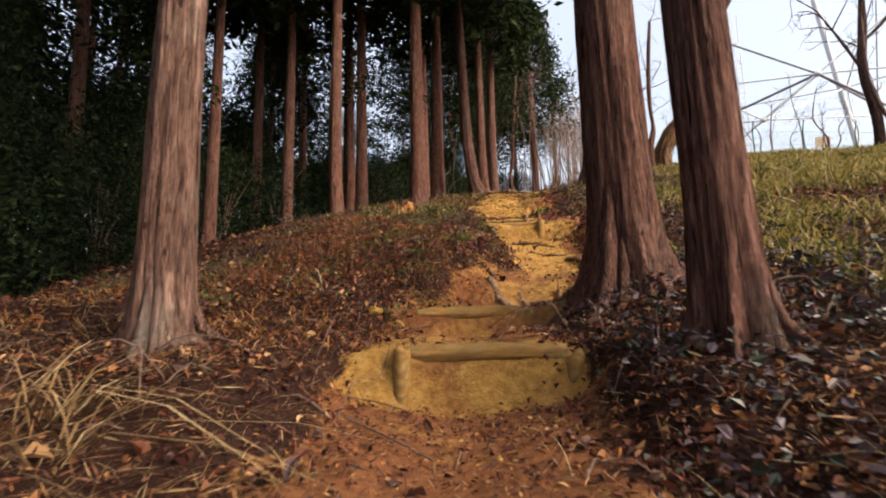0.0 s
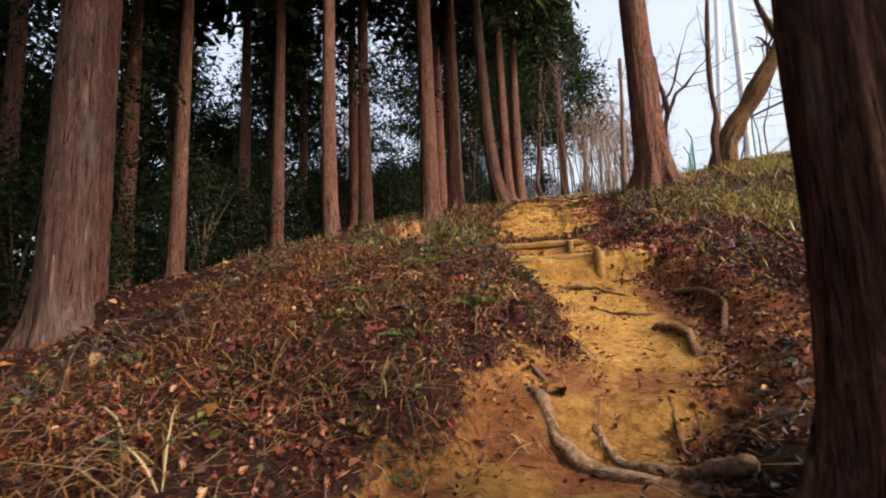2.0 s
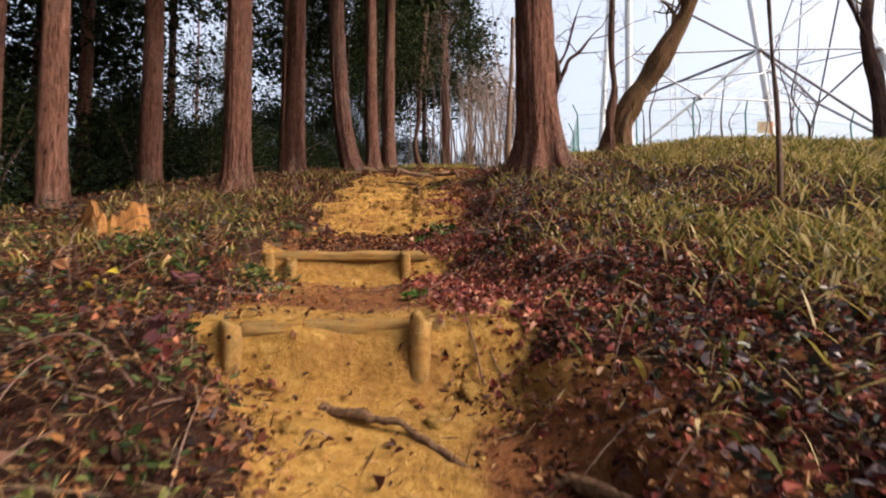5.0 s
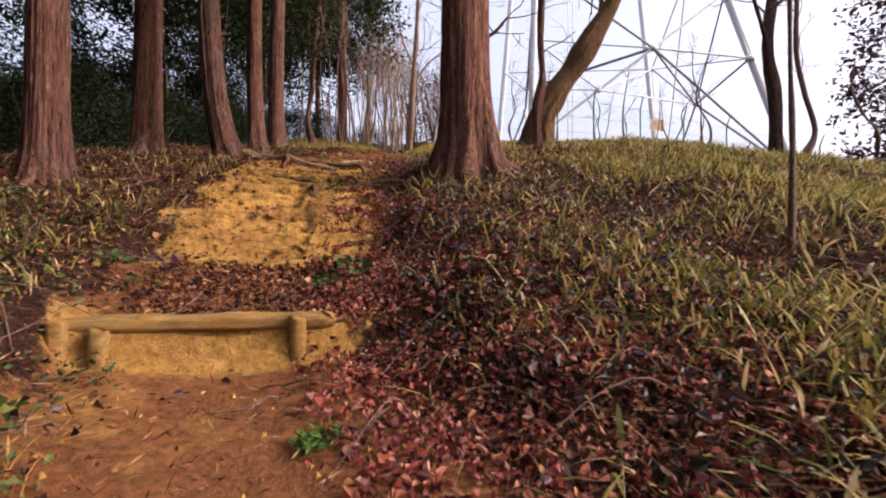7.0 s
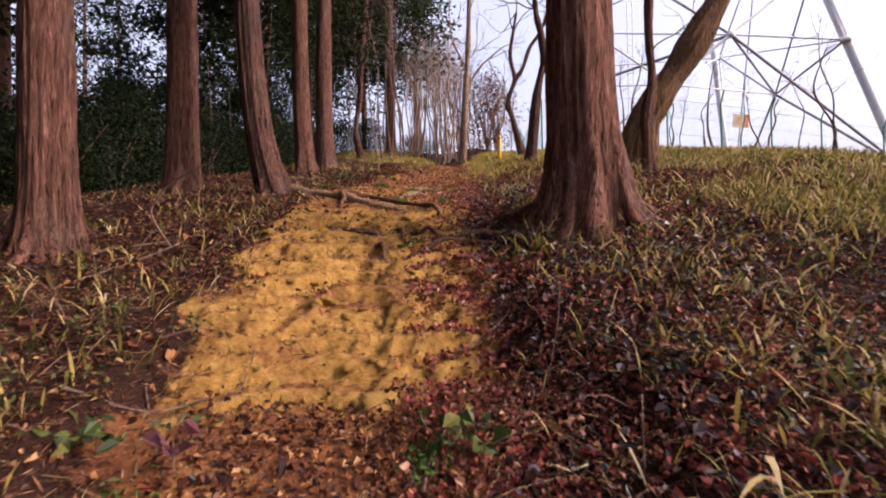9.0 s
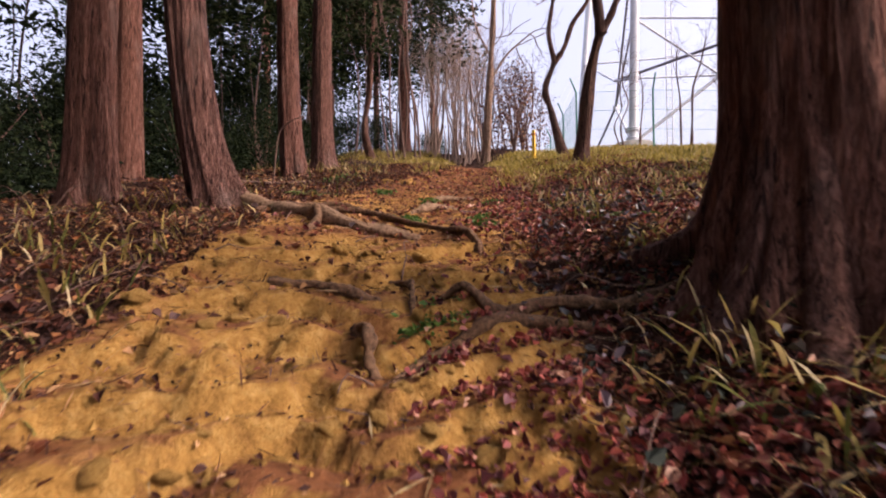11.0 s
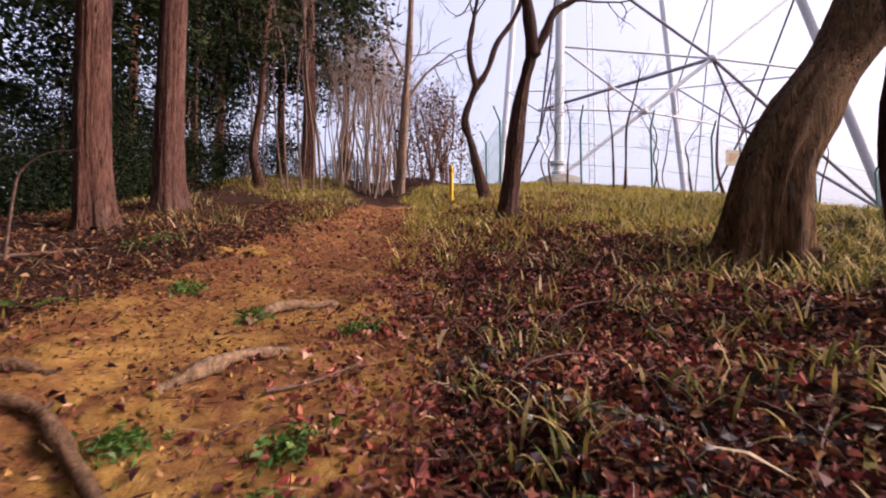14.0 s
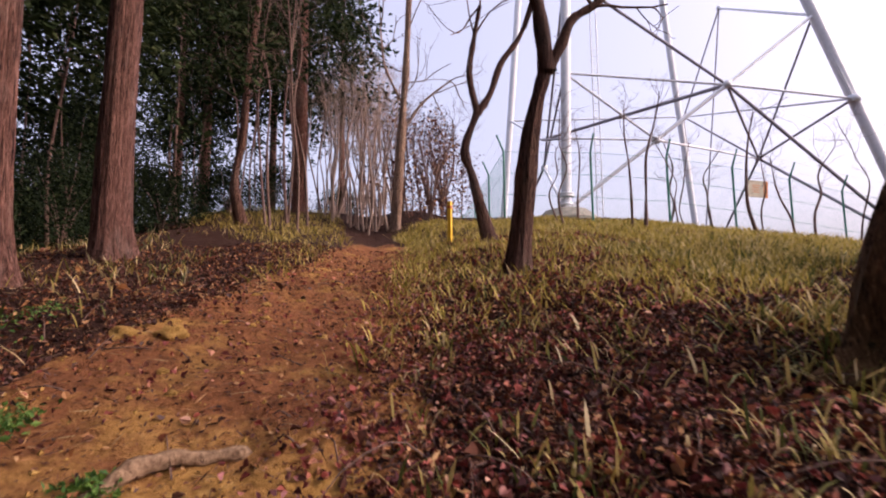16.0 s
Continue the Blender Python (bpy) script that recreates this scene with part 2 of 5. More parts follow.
def land(x, y):
    """Height of the ground, and how bare its clay lies, at places in metres."""
    x, y = np.atleast_1d(np.asarray(x, float)), np.atleast_1d(np.asarray(y, float))
    u = x - at(PATH_X, y)
    a = np.abs(u)
    w = at(HALF_W, y) + 0.22 * fbm(x * 1.3, y * 1.3, 5, 3)
    k = smooth((a - w) / np.where(u > 0, 0.4 + 0.55 * smooth((y - 8.5) / 2), 0.4))
    out = np.maximum(a - w, 0)
    right = at(RIGHT_RISE, y) * (1 - np.exp(-out / (0.5 + 0.7 * smooth((y - 8.5) / 2)))) + 0.075 * np.minimum(out, 5.5) - 0.10 * np.maximum(a - 11, 0)
    left = at(LEFT_RISE, y) * (1 - np.exp(-out / 0.4)) - 0.17 * np.clip(a - 4.6, 0, 14) - 0.02 * np.maximum(a - 20, 0)
    # the ridge on the side of the tower lies level past the fence
    flat = smooth((u - 2) / 4) * np.maximum(at(BANK_Z, y) - 8.9 - 1.1 * smooth((y - 28) / 5), 0)
    side = np.where(u > 0, right, left)
    relief = 0.16 * fbm(x * 0.55, y * 0.55, 11, 4) + 0.05 * fbm(x * 3, y * 3, 21, 3)
    bank = at(BANK_Z, y) + side - flat + relief * smooth(out / 0.8)
    warp = y + 0.05 * fbm(x * 1.7, y * 0.9, 31, 3)
    scarp = smooth((y - 11.0 * S) / 0.5) * smooth((14.6 * S - y) / 1.2)
    clods = 0.16 * np.abs(fbm(1.2 * x + 0.7 * y, 2.9 * y - 0.8 * x, 41, 4)) + 0.09 * np.abs(fbm(3.3 * x - 4.1 * y, 4.4 * x + 3.6 * y, 43, 3)) + 0.05 * fbm(9 * x + 7 * y, 9 * y - 6 * x, 45, 2)
    tread = at(PATH_Z, warp) + 0.03 * fbm(x * 2.5, y * 2.5, 51, 4) + scarp * (0.5 * clods - 0.03) - 0.07 * (1 - smooth(a / np.maximum(w, 0.1)))
    ledge = tread / 0.17 + 2.0 * fbm(0.8 * x + 0.5 * y, 1.0 * y - 0.5 * x, 81, 5)
    ledge = 0.17 * (np.floor(ledge) + smooth((ledge - np.floor(ledge) - 0.68) / 0.32) - ledge)
    tread = tread + ledge * scarp * 0.95
    late = smooth((y - 14 * S) / 1.5)
    tread = tread + late * 0.10 * np.abs(fbm(x * 2.2, y * 2.2, 61, 3))
    ragged = 0.35 * fbm(2.3 * x + 1.1 * y, 2.2 * y - 1.2 * x, 47, 4)
    bare = (1 - smooth((a - 0.55 * smooth((u - 0.2) / 0.4) * smooth((y - 5.2) / 0.5) * smooth((8.9 - y) / 0.6) - w + 0.25 + ragged) / 0.7)) * (1 - 0.85 * smooth((y - 26) / 4))
    return tread + (bank - tread) * k, bare


def ground_at(x, y):
    return float(land(x, y)[0][0])


def mesh_from(name, verts, faces, mat, smooth_faces=True):
    """A mesh of quads and triangles from arrays."""
    me = bpy.data.meshes.new(name)
    verts = np.asarray(verts, np.float32)
    me.vertices.add(len(verts))
    me.vertices.foreach_set("co", verts.ravel())
    faces = np.asarray(faces, np.int32)
    n, c = faces.shape
    me.loops.add(n * c)
    me.loops.foreach_set("vertex_index", faces.ravel())
    me.polygons.add(n)
    me.polygons.foreach_set("loop_start", np.arange(n, dtype=np.int32) * c)
    me.polygons.foreach_set("use_smooth", np.full(n, smooth_faces))
    me.update(calc_edges=True)
    me.materials.append(mat)
    return me


def part(name, me, parent, label=""):
    ob = new(name, me)
    ob.parent = parent
    return tagged(ob, label)


def thing(name, place, label, category, group="", kind=""):
    ob = new(name)
    ob.location = place
    ob.empty_display_size = 0.2
    return tagged(ob, label, category, group, kind)


def grid_faces(rows, cols, closed=False):
    i, j = np.meshgrid(np.arange(rows - 1), np.arange(cols if closed else cols - 1), indexing="ij")
    i, j = i.ravel(), j.ravel()
    k = (j + 1) % cols
    return np.stack([i * cols + j, i * cols + k, (i + 1) * cols + k, (i + 1) * cols + j], 1)


def build_ground():
    us = np.concatenate([np.arange(-2.2, 2.2001, 0.045), 2.2 + 0.09 * (1.09 ** np.arange(1, 75) - 1) / 0.09 * 1.0])
    outer = us[us > 2.2]
    us = np.sort(np.concatenate([-outer, us]))
    ys = np.concatenate([np.arange(-3.0, 12.6, 0.045), np.arange(12.6, 17.0, 0.028), np.arange(17.0, 20.0, 0.045), 20 + 0.06 * (1.02 ** np.arange(0, 260) - 1) / 0.02])
    ys = np.concatenate([-3 - 0.2 * (1.12 ** np.arange(45, 0, -1) - 1) / 0.12, ys])
    yy, uu = np.meshgrid(ys, us, indexing="ij")
    xx = uu + at(PATH_X, yy)
    z, clay = land(xx.ravel(), yy.ravel())
    me = mesh_from("ground", np.stack([xx.ravel(), yy.ravel(), z], 1), grid_faces(len(ys), len(us)), GROUND)
    # trodden red earth: the tread by the lowest log, the flat under the bare slope, and the upper path
    y = yy.ravel()
    red = np.maximum.reduce([1 - smooth((y - 3.1) / 0.25), smooth((y - 11.4) / 0.4) * smooth((13.1 - y) / 0.5), 0.8 * smooth((y - 17.3) / 3), 0.9 * smooth((y - 9.3) / 0.4) * smooth((11.3 - y) / 0.15), 0.6 * smooth((y - 3.6) / 0.3) * smooth((7.0 - y) / 0.8)])
    steep = np.abs(np.gradient(z.reshape(yy.shape), ys, axis=0)).ravel()
    flats = smooth((y - 12.6) / 0.5) * (1 - smooth((y - 18.0) / 2)) * smooth((0.62 - steep) / 0.4)
    red = np.maximum(red, 0.7 * flats)
    red = np.maximum(red, smooth((uu.ravel() - 0.2) / 0.3) * smooth((y - 5.3) / 0.5) * smooth((8.8 - y) / 0.5))
    me.attributes.new("red", "FLOAT", "POINT").data.foreach_set("value", red.astype(np.float32))
    me.attributes.new("clay", "FLOAT", "POINT").data.foreach_set("value", clay.astype(np.float32))
    tagged(new("ground", me), "brown forest floor with a worn ochre clay footpath", "ground", kind="structure")


build_ground()

# ---- trunks and branches ----
def tube(points, radii, sides=10, ridges=0.0, seed=0, flare=None, sunk=0.0):
    """Verts and quads of a tapering tube. ridges: depth of furrows along it; flare: (spread, height) of lobed root swell at its start."""
    p = np.asarray(points, float)
    r = np.asarray(radii, float)
    d = np.gradient(p, axis=0)
    d /= np.linalg.norm(d, axis=1)[:, None]
    up = np.array([0.0, 1.0, 0.0]) if abs(d[0][1]) < 0.9 else np.array([1.0, 0.0, 0.0])
    a = np.cross(up, d)
    a /= np.linalg.norm(a, axis=1)[:, None]
    b = np.cross(d, a)
    th = np.linspace(0, 2 * np.pi, sides, endpoint=False)
    rr = np.repeat(r[:, None], sides, 1)
    along = np.concatenate([[0], np.cumsum(np.linalg.norm(np.diff(p, axis=0), axis=1))])
    if flare:
        spread, height = flare
        lobes = 0.55 + 0.45 * np.cos(th * 5 + seed) * np.cos(th * 2 + seed * 1.7) + 0.25 * np.cos(th * 3 - seed)
        rr = rr * (1 + spread * np.exp(-np.maximum(along - sunk, 0) / height)[:, None] * lobes[None, :])
    if ridges:
        tt, aa = np.meshgrid(th, along)
        wave = fbm(tt * 13 + 0.35 * np.sin(aa * 2 + seed), aa * 0.9, seed + 3, 3) * (1 - smooth((tt - 5.6) / 0.68)) + fbm(0 * tt, aa * 0.9, seed + 3, 3) * smooth((tt - 5.6) / 0.68)
        rr = rr * (1 + ridges * wave)
    v = p[:, None, :] + rr[:, :, None] * (np.cos(th)[None, :, None] * a[:, None, :] + np.sin(th)[None, :, None] * b[:, None, :])
    v = v.reshape(-1, 3)
    return v, grid_faces(len(p), sides, True)


def joined(pieces):
    vs, fs, n = [], [], 0
    for v, f in pieces:
        vs.append(v)
        fs.append(f + n)
        n += len(v)
    return np.concatenate(vs), np.concatenate(fs)


def curve_through(knots, n):
    """A smooth line through knots (Catmull-Rom)."""
    k = np.asarray(knots, float)
    k = np.concatenate([[2 * k[0] - k[1]], k, [2 * k[-1] - k[-2]]])
    t = np.linspace(0, len(k) - 3 - 1e-6, n)
    i = t.astype(int)
    f = (t - i)[:, None]
    a, b, c, d = k[i], k[i + 1], k[i + 2], k[i + 3]
    return 0.5 * (2 * b + (c - a) * f + (2 * a - 5 * b + 4 * c - d) * f ** 2 + (3 * b - a - 3 * c + d) * f ** 3)


def leaf_cards(centres, size, flat, rng, aspect=0.5, bend=0.25, fine=False):
    """Small folded leaves: four corners and a raised rib end, two quads each sharing the rib. flat: 1 lies level, 0 any way."""
    n = len(centres)
    d = rng.normal(size=(n, 3))
    d[:, 2] *= 1 - flat
    d /= np.linalg.norm(d, axis=1)[:, None] + 1e-9
    q = rng.normal(size=(n, 3)) * (1 - flat * 0.65) + np.array([0, 0, 1.6 * flat])
    s = np.cross(q, d)
    s /= np.linalg.norm(s, axis=1)[:, None] + 1e-9
    up = np.cross(d, s)
    l = size * np.clip(np.exp(rng.normal(size=n) * 0.32), 0.4, 1.65)[:, None]
    w = l * aspect * rng.uniform(0.65, 1.35, (n, 1))
    c = np.asarray(centres)
    if fine:
        rim = [(-0.5, 0.0, 0.0), (-0.22, 0.46, 0.9), (0.16, 0.40, 1.1), (0.5, 0.0, -0.3), (0.16, -0.40, 1.1), (-0.22, -0.46, 0.9)]
        v = np.stack([c + d * l * p + s * w * q + up * w * bend * h * rng.uniform(0.2, 1.6, (n, 1)) for p, q, h in rim], 1).reshape(-1, 3)
        i = np.arange(n)[:, None] * 6
        f = np.concatenate([i + [0, 1, 2, 3], i + [0, 3, 4, 5]])
        return v, f
    v = np.stack([c - d * l * 0.5, c + s * w * 0.5 + up * w * bend, c + d * l * 0.5, c - s * w * 0.5 + up * w * bend], 1).reshape(-1, 3)
    i = np.arange(n)[:, None] * 4
    f = np.concatenate([i + [0, 1, 2], i + [0, 2, 3]])
    return v, f


def cedar_crown(rng, low, high, radius, clumps=260, per=26, size=0.34):
    """Drooping sprays on whorls of limbs, wide below and narrow on top, with gaps."""
    t = rng.uniform(0, 1, clumps) ** 0.8
    z = low + (high - low) * t
    r = radius * (1 - 0.85 * t) * rng.uniform(0.25, 1.0, clumps) ** 0.6
    a = rng.uniform(0, 2 * np.pi, clumps)
    c = np.stack([r * np.cos(a), r * np.sin(a), z - 0.25 * r], 1)
    pts = np.repeat(c, per, 0) + rng.normal(size=(clumps * per, 3)) * np.array([0.42, 0.42, 0.22])
    return leaf_cards(pts, size, 0.35, rng, 0.42)


def cedar(x, y, d, lean=(0, 0), bow=(0, 0), height=19.0, near=False, seed=1, label="", crown=None, group="cedar stand", flare=None, bark=None):
    """A tall cedar. lean: sideways metres per metre; bow: how far its foot is pushed from the line of the trunk above."""
    g = ground_at(x, y)
    ob = thing("cedar_tree", (x, y, g - 0.12), label or "tall cedar with reddish-brown furrowed bark on leaf litter", "tree", group)
    n = 70 if near else 30
    z = np.concatenate([[-0.5], np.linspace(0, 1, n - 1) ** 1.6 * height])
    px = lean[0] * z + bow[0] * np.exp(-np.maximum(z, 0)) - bow[0] * 1.0
    py = lean[1] * z + bow[1] * np.exp(-np.maximum(z, 0)) - bow[1] * 1.0
    px, py = px - px[1], py - py[1]
    r = 0.5 * d * (1 - 0.8 * z / height)
    v, f = tube(np.stack([px, py, z], 1), r, 72 if near else 24, 0.17 if near else 0.1, seed, flare or (0.75 if near else 0.45, 0.34), 0.5)
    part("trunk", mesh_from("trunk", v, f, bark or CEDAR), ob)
    if crown is not None:
        c = part("crown", crown, ob, "dark green conifer sprays")
        c.location = (px[-1] * 0.6, py[-1] * 0.6, 0)
        c.rotation_euler = (0, 0, seed * 1.3)
    return ob


RNG = np.random.default_rng(7)
CROWN = mesh_from("crown", *joined([cedar_crown(RNG, 8.3, 19.5, 3.1, 250, 26, 0.42)]), CONIFER, False)
CROWN_LOW = mesh_from("crown", *cedar_crown(RNG, 4.6, 17.0, 3.9, 380, 52, 0.21), CONIFER, False)

CROWN_THIN = mesh_from("crown", *cedar_crown(RNG, 4.0, 14.0, 2.7, 82, 46, 0.19), CONIFER, False)
CROWN_DENSE = mesh_from("crown", *cedar_crown(RNG, 5.0, 15.0, 4.3, 380, 46, 0.23), CONIFER, False)
CROWN_SPARSE = mesh_from("crown", *cedar_crown(RNG, 2.5, 12.0, 3.1, 62, 48, 0.18), CONIFER, False)

# ---- cedars beside the path ----
SLENDER = cedar(1.14, 2.88, 0.34, (-0.02, 0.0), near=True, seed=3, crown=CROWN, label="slender cedar with dark furrowed bark beside the steps")
THICK = cedar(0.95, 4.45, 0.56, (-0.015, 0.0), near=True, seed=4, crown=CROWN, flare=(0.95, 0.42), label="thick cedar with shaggy reddish-brown bark and wide roots")
PALE = cedar(-2.42, 3.08, 0.37, (0.01, 0.0), near=True, seed=5, crown=CROWN, bark=PALECEDAR, label="cedar with pale scuffed pinkish bark")
cedar(-5.40, 7.05, 0.52, (0.0, 0.0), near=True, seed=6, crown=CROWN, bark=PALECEDAR, label="cedar with grey lichen at its foot")
MASSIVE = cedar(2.40, 14.65, 0.74, (-0.01, 0.0), near=True, seed=7, crown=CROWN, flare=(1.0, 0.5), label="massive cedar with peeling red bark above the bank")
CURVED = cedar(-1.32, 17.98, 0.44, (-0.03, 0.0), (0.4, -0.05), near=True, seed=8, crown=CROWN, flare=(0.9, 0.4), label="cedar with a curved foot and spreading roots at the path")
cedar(-3.05, 18.7, 0.52, (0.01, 0.0), near=True, seed=9, crown=CROWN)
SCARRED = cedar(-3.12, 15.2, 0.50, (0.0, 0.0), near=True, seed=10, crown=CROWN, label="cedar with orange-brown bark and a pale scarred foot")
cedar(-1.42, 22.8, 0.46, (0.0, 0.0), (0.15, 0), near=True, seed=12, crown=CROWN)
cedar(-1.12, 25.3, 0.54, (0.02, 0.0), (0.12, 0), near=True, seed=13, crown=CROWN)
cedar(-5.45, 16.5, 0.44, seed=14, crown=CROWN)
cedar(-5.21, 13.57, 0.41, (0.01, 0), (0.12, 0), seed=15, crown=CROWN)
cedar(-7.55, 15.0, 0.40, (0.01, 0), seed=16, crown=CROWN)
cedar(-8.40, 12.2, 0.36, (0.01, 0), seed=17, crown=CROWN)
cedar(-10.2, 12.6, 0.42, seed=27, crown=CROWN)
cedar(-9.0, 15.6, 0.38, seed=28, crown=CROWN)
cedar(-7.0, 8.9, 0.34, seed=29, crown=CROWN)
cedar(-4.2, 22.0, 0.46, seed=18, crown=CROWN)
for far_x, far_y, far_d in ((-2.2, 37.5, 0.4), (0.0, 42.5, 0.4)):
    cedar(far_x, far_y, far_d, seed=int(far_y), crown=CROWN_DENSE, group="woodland", label="dark dense conifer at the far side of the wood")
cedar(-4.6, 34.5, 0.36, seed=34, crown=CROWN_SPARSE, group="woodland", label="thin conifer at the far side of the wood")
cedar(1.45, 37.0, 0.6, seed=19, crown=CROWN_DENSE, label="dark evergreen over the path with a sunlit foot")


def root_flares(ob, x, y, r, count, seed, mat, rise=1.0):
    """Ridges that run out of the trunk's foot into the soil."""
    rng = np.random.default_rng(seed)
    for i in range(count):
        w = 6.283 * i / count + rng.normal() * 0.22
        top, reach = rise * r * rng.uniform(1.5, 2.8), r * rng.uniform(1.75, 2.4)
        d = np.array([math.cos(w), math.sin(w)])
        foot = ground_at(x + d[0] * reach, y + d[1] * reach) - ob.location[2]
        line = curve_through([(*d * r * 0.72, top + 0.2), (*d * r * 0.98, 0.55 * top + 0.1), (*d * r * 1.35, foot * 0.6 + 0.14 * top + 0.05), (*d * reach, foot - 0.07)], 16)
        part("root_flare", mesh_from("root_flare", *tube(line, np.linspace(0.16, 0.24, 16) * r * rng.uniform(0.8, 1.2), 14, 0.4, seed + i), mat), ob)


for flared, place, thick, count, bark in ((THICK, (0.95, 4.45), 0.30, 11, CEDAR), (MASSIVE, (2.40, 14.65), 0.39, 13, CEDAR), (CURVED, (-1.32, 17.98), 0.24, 8, CEDAR), (SCARRED, (-3.12, 15.2), 0.25, 7, CEDAR), (SLENDER, (1.14, 2.88), 0.18, 7, CEDAR), (PALE, (-2.42, 3.08), 0.19, 7, PALECEDAR)):
    root_flares(flared, *place, thick, count, int(thick * 1000), bark, 0.3 if flared is CURVED else 1.0)

# ---- the wood behind ----
def woodland():
    rng = np.random.default_rng(21)
    spots = []
    # added trees, mostly unseen, darken the wood from behind and far left
    for x0, x1, y0, y1, count in ((-9, -1.5, 27, 44, 8), (-24, -10.5, 1, 29, 27), (-32, -15, -4, 18, 15), (-3, 4, 43, 60, 1), (-26, -8, 44, 58, 3), (-16, 10, -20, -4, 16), (-9, -5, -4, 2, 3), (-9.5, -6.5, 17, 25, 3)):
        for _ in range(count):
            for _ in range(30):
                p = (rng.uniform(x0, x1), rng.uniform(y0, y1))
                if all(math.hypot(p[0] - q[0], p[1] - q[1]) > 1.5 for q in spots):
                    spots.append(p)
                    break
    first = cedar(*spots[0], 0.36, seed=31, crown=CROWN_THIN, group="woodland", label="shaded cedar in the dark wood")
    for i, (x, y) in enumerate(spots[1:]):
        t = copy_thing(first, Matrix.Translation((x, y, ground_at(x, y) - 0.12)) @ Matrix.Rotation(rng.uniform(0, 6.28), 4, "Z") @ Matrix.Rotation(rng.normal() * 0.015, 4, "X"))
        s = rng.uniform(0.75, 1.25)
        t.scale = (s, s, rng.uniform(0.9, 1.1))
        if i < 7:
            t.children[1].data = CROWN_SPARSE
            tagged(t, "thin-crowned cedar at the far edge of the wood")
        elif x < -13 and y < 7:
            t.children[1].data = CROWN
        elif (i % 5 == 0 and x < -15) or (x < -8.5 and 17 < y < 29 and i % 4 == 1):
            t.children[1].data = CROWN_LOW
            tagged(t, "shaded cedar with low hanging branches")


woodland()


def bush_leaves(rng, h, r, clumps, per, size):
    a, t = rng.uniform(0, 6.28, clumps), rng.uniform(0.04, 1, clumps)
    rad = r * np.sqrt(rng.uniform(0.1, 1, clumps)) * np.sin(np.pi * (0.25 + 0.7 * t)) * (1 + 0.3 * np.sin(3 * a))
    c = np.stack([rad * np.cos(a), rad * np.sin(a), h * t], 1)
    pts = np.repeat(c, per, 0) + rng.normal(size=(clumps * per, 3)) * 0.24
    return leaf_cards(pts, size, 0.3, rng, 0.45)


def stem_meshes(rng, h, r, count):
    out = []
    for _ in range(count):
        a, q = rng.uniform(0, 6.28), r * rng.uniform(0.3, 0.8)
        line = curve_through([(0, 0, -0.15), (0.3 * q * math.cos(a), 0.3 * q * math.sin(a), 0.4 * h), (q * math.cos(a), q * math.sin(a), 0.85 * h)], 7)
        out.append(mesh_from("stem", *tube(line, np.linspace(0.03, 0.008, 7), 5), TWIG))
    return out


def evergreen_bushes():
    rng = np.random.default_rng(33)
    kinds = []
    for k, (h, r) in enumerate(((1.9, 1.4), (2.8, 1.8), (4.2, 2.0))):
        kinds.append((stem_meshes(rng, h, r, 7), mesh_from("foliage", *bush_leaves(rng, h, r, 170 + 60 * k, 36, 0.09 + 0.012 * k), EVERGREEN, False)))
    spots = [(-8.6, 5.2, 2), (-7.6, 3.0, 1), (-10.5, 7.5, 2), (-9.2, 9.4, 1), (-10.8, 11.5, 2), (-9.3, 14.2, 1), (-8.8, 16.6, 1), (-11.0, 17.0, 2), (-7.4, 19.4, 1), (-9.0, 21.5, 1), (-6.2, 21.0, 0), (-6.6, 24.2, 1),
             (-5.0, 26.5, 0), (-8.4, 27.0, 1), (-3.6, 29.5, 0), (-6.0, 31.5, 0), (-2.6, 33.5, 0), (-1.2, 36.5, 0), (-4.6, 36.0, 1), (-13.5, 13.0, 2), (-13.0, 21.0, 2), (-12.0, 27.0, 2), (-14.0, 5.5, 2), (-12.5, 2.0, 2), (-8.2, 0.4, 1), (-11.5, 24.5, 2), (-9.0, 30.0, 2), (-6.8, 28.5, 2), (-12.5, 31.5, 2), (-8.0, 34.5, 2), (-4.8, 33.0, 2), (-15.0, 25.0, 2), (-3.4, 38.5, 2), (-7.0, 38.5, 2), (-15.5, 17.5, 2), (-16.0, 10.5, 2), (-12.0, 37.0, 2), (0.2, 40.5, 0), (-10, 33, 1), (3.4, 43, 0), (-8, 42, 1), (-17, 3, 2), (-18, 7.5, 2), (-18.5, 13.5, 2), (-18, 20.5, 2), (-17.5, 23.5, 2), (-15.5, 0.5, 2), (-11, -1.5, 2)]
    for x, y, k in spots:
        ob = thing("evergreen_bush", (x, y, ground_at(x, y)), "dense dark evergreen bush in the shade of the cedars", "bush", "understorey")
        for me in kinds[k][0]:
            part("stem", me, ob)
        part("foliage", kinds[k][1], ob)
        ob.rotation_euler = (0, 0, rng.uniform(0, 6.28))
        ob.scale = (1, 1, rng.uniform(1.1, 1.5) if k == 2 and x < -8 and y < 24 else rng.uniform(0.85, 1.15))


evergreen_bushes()

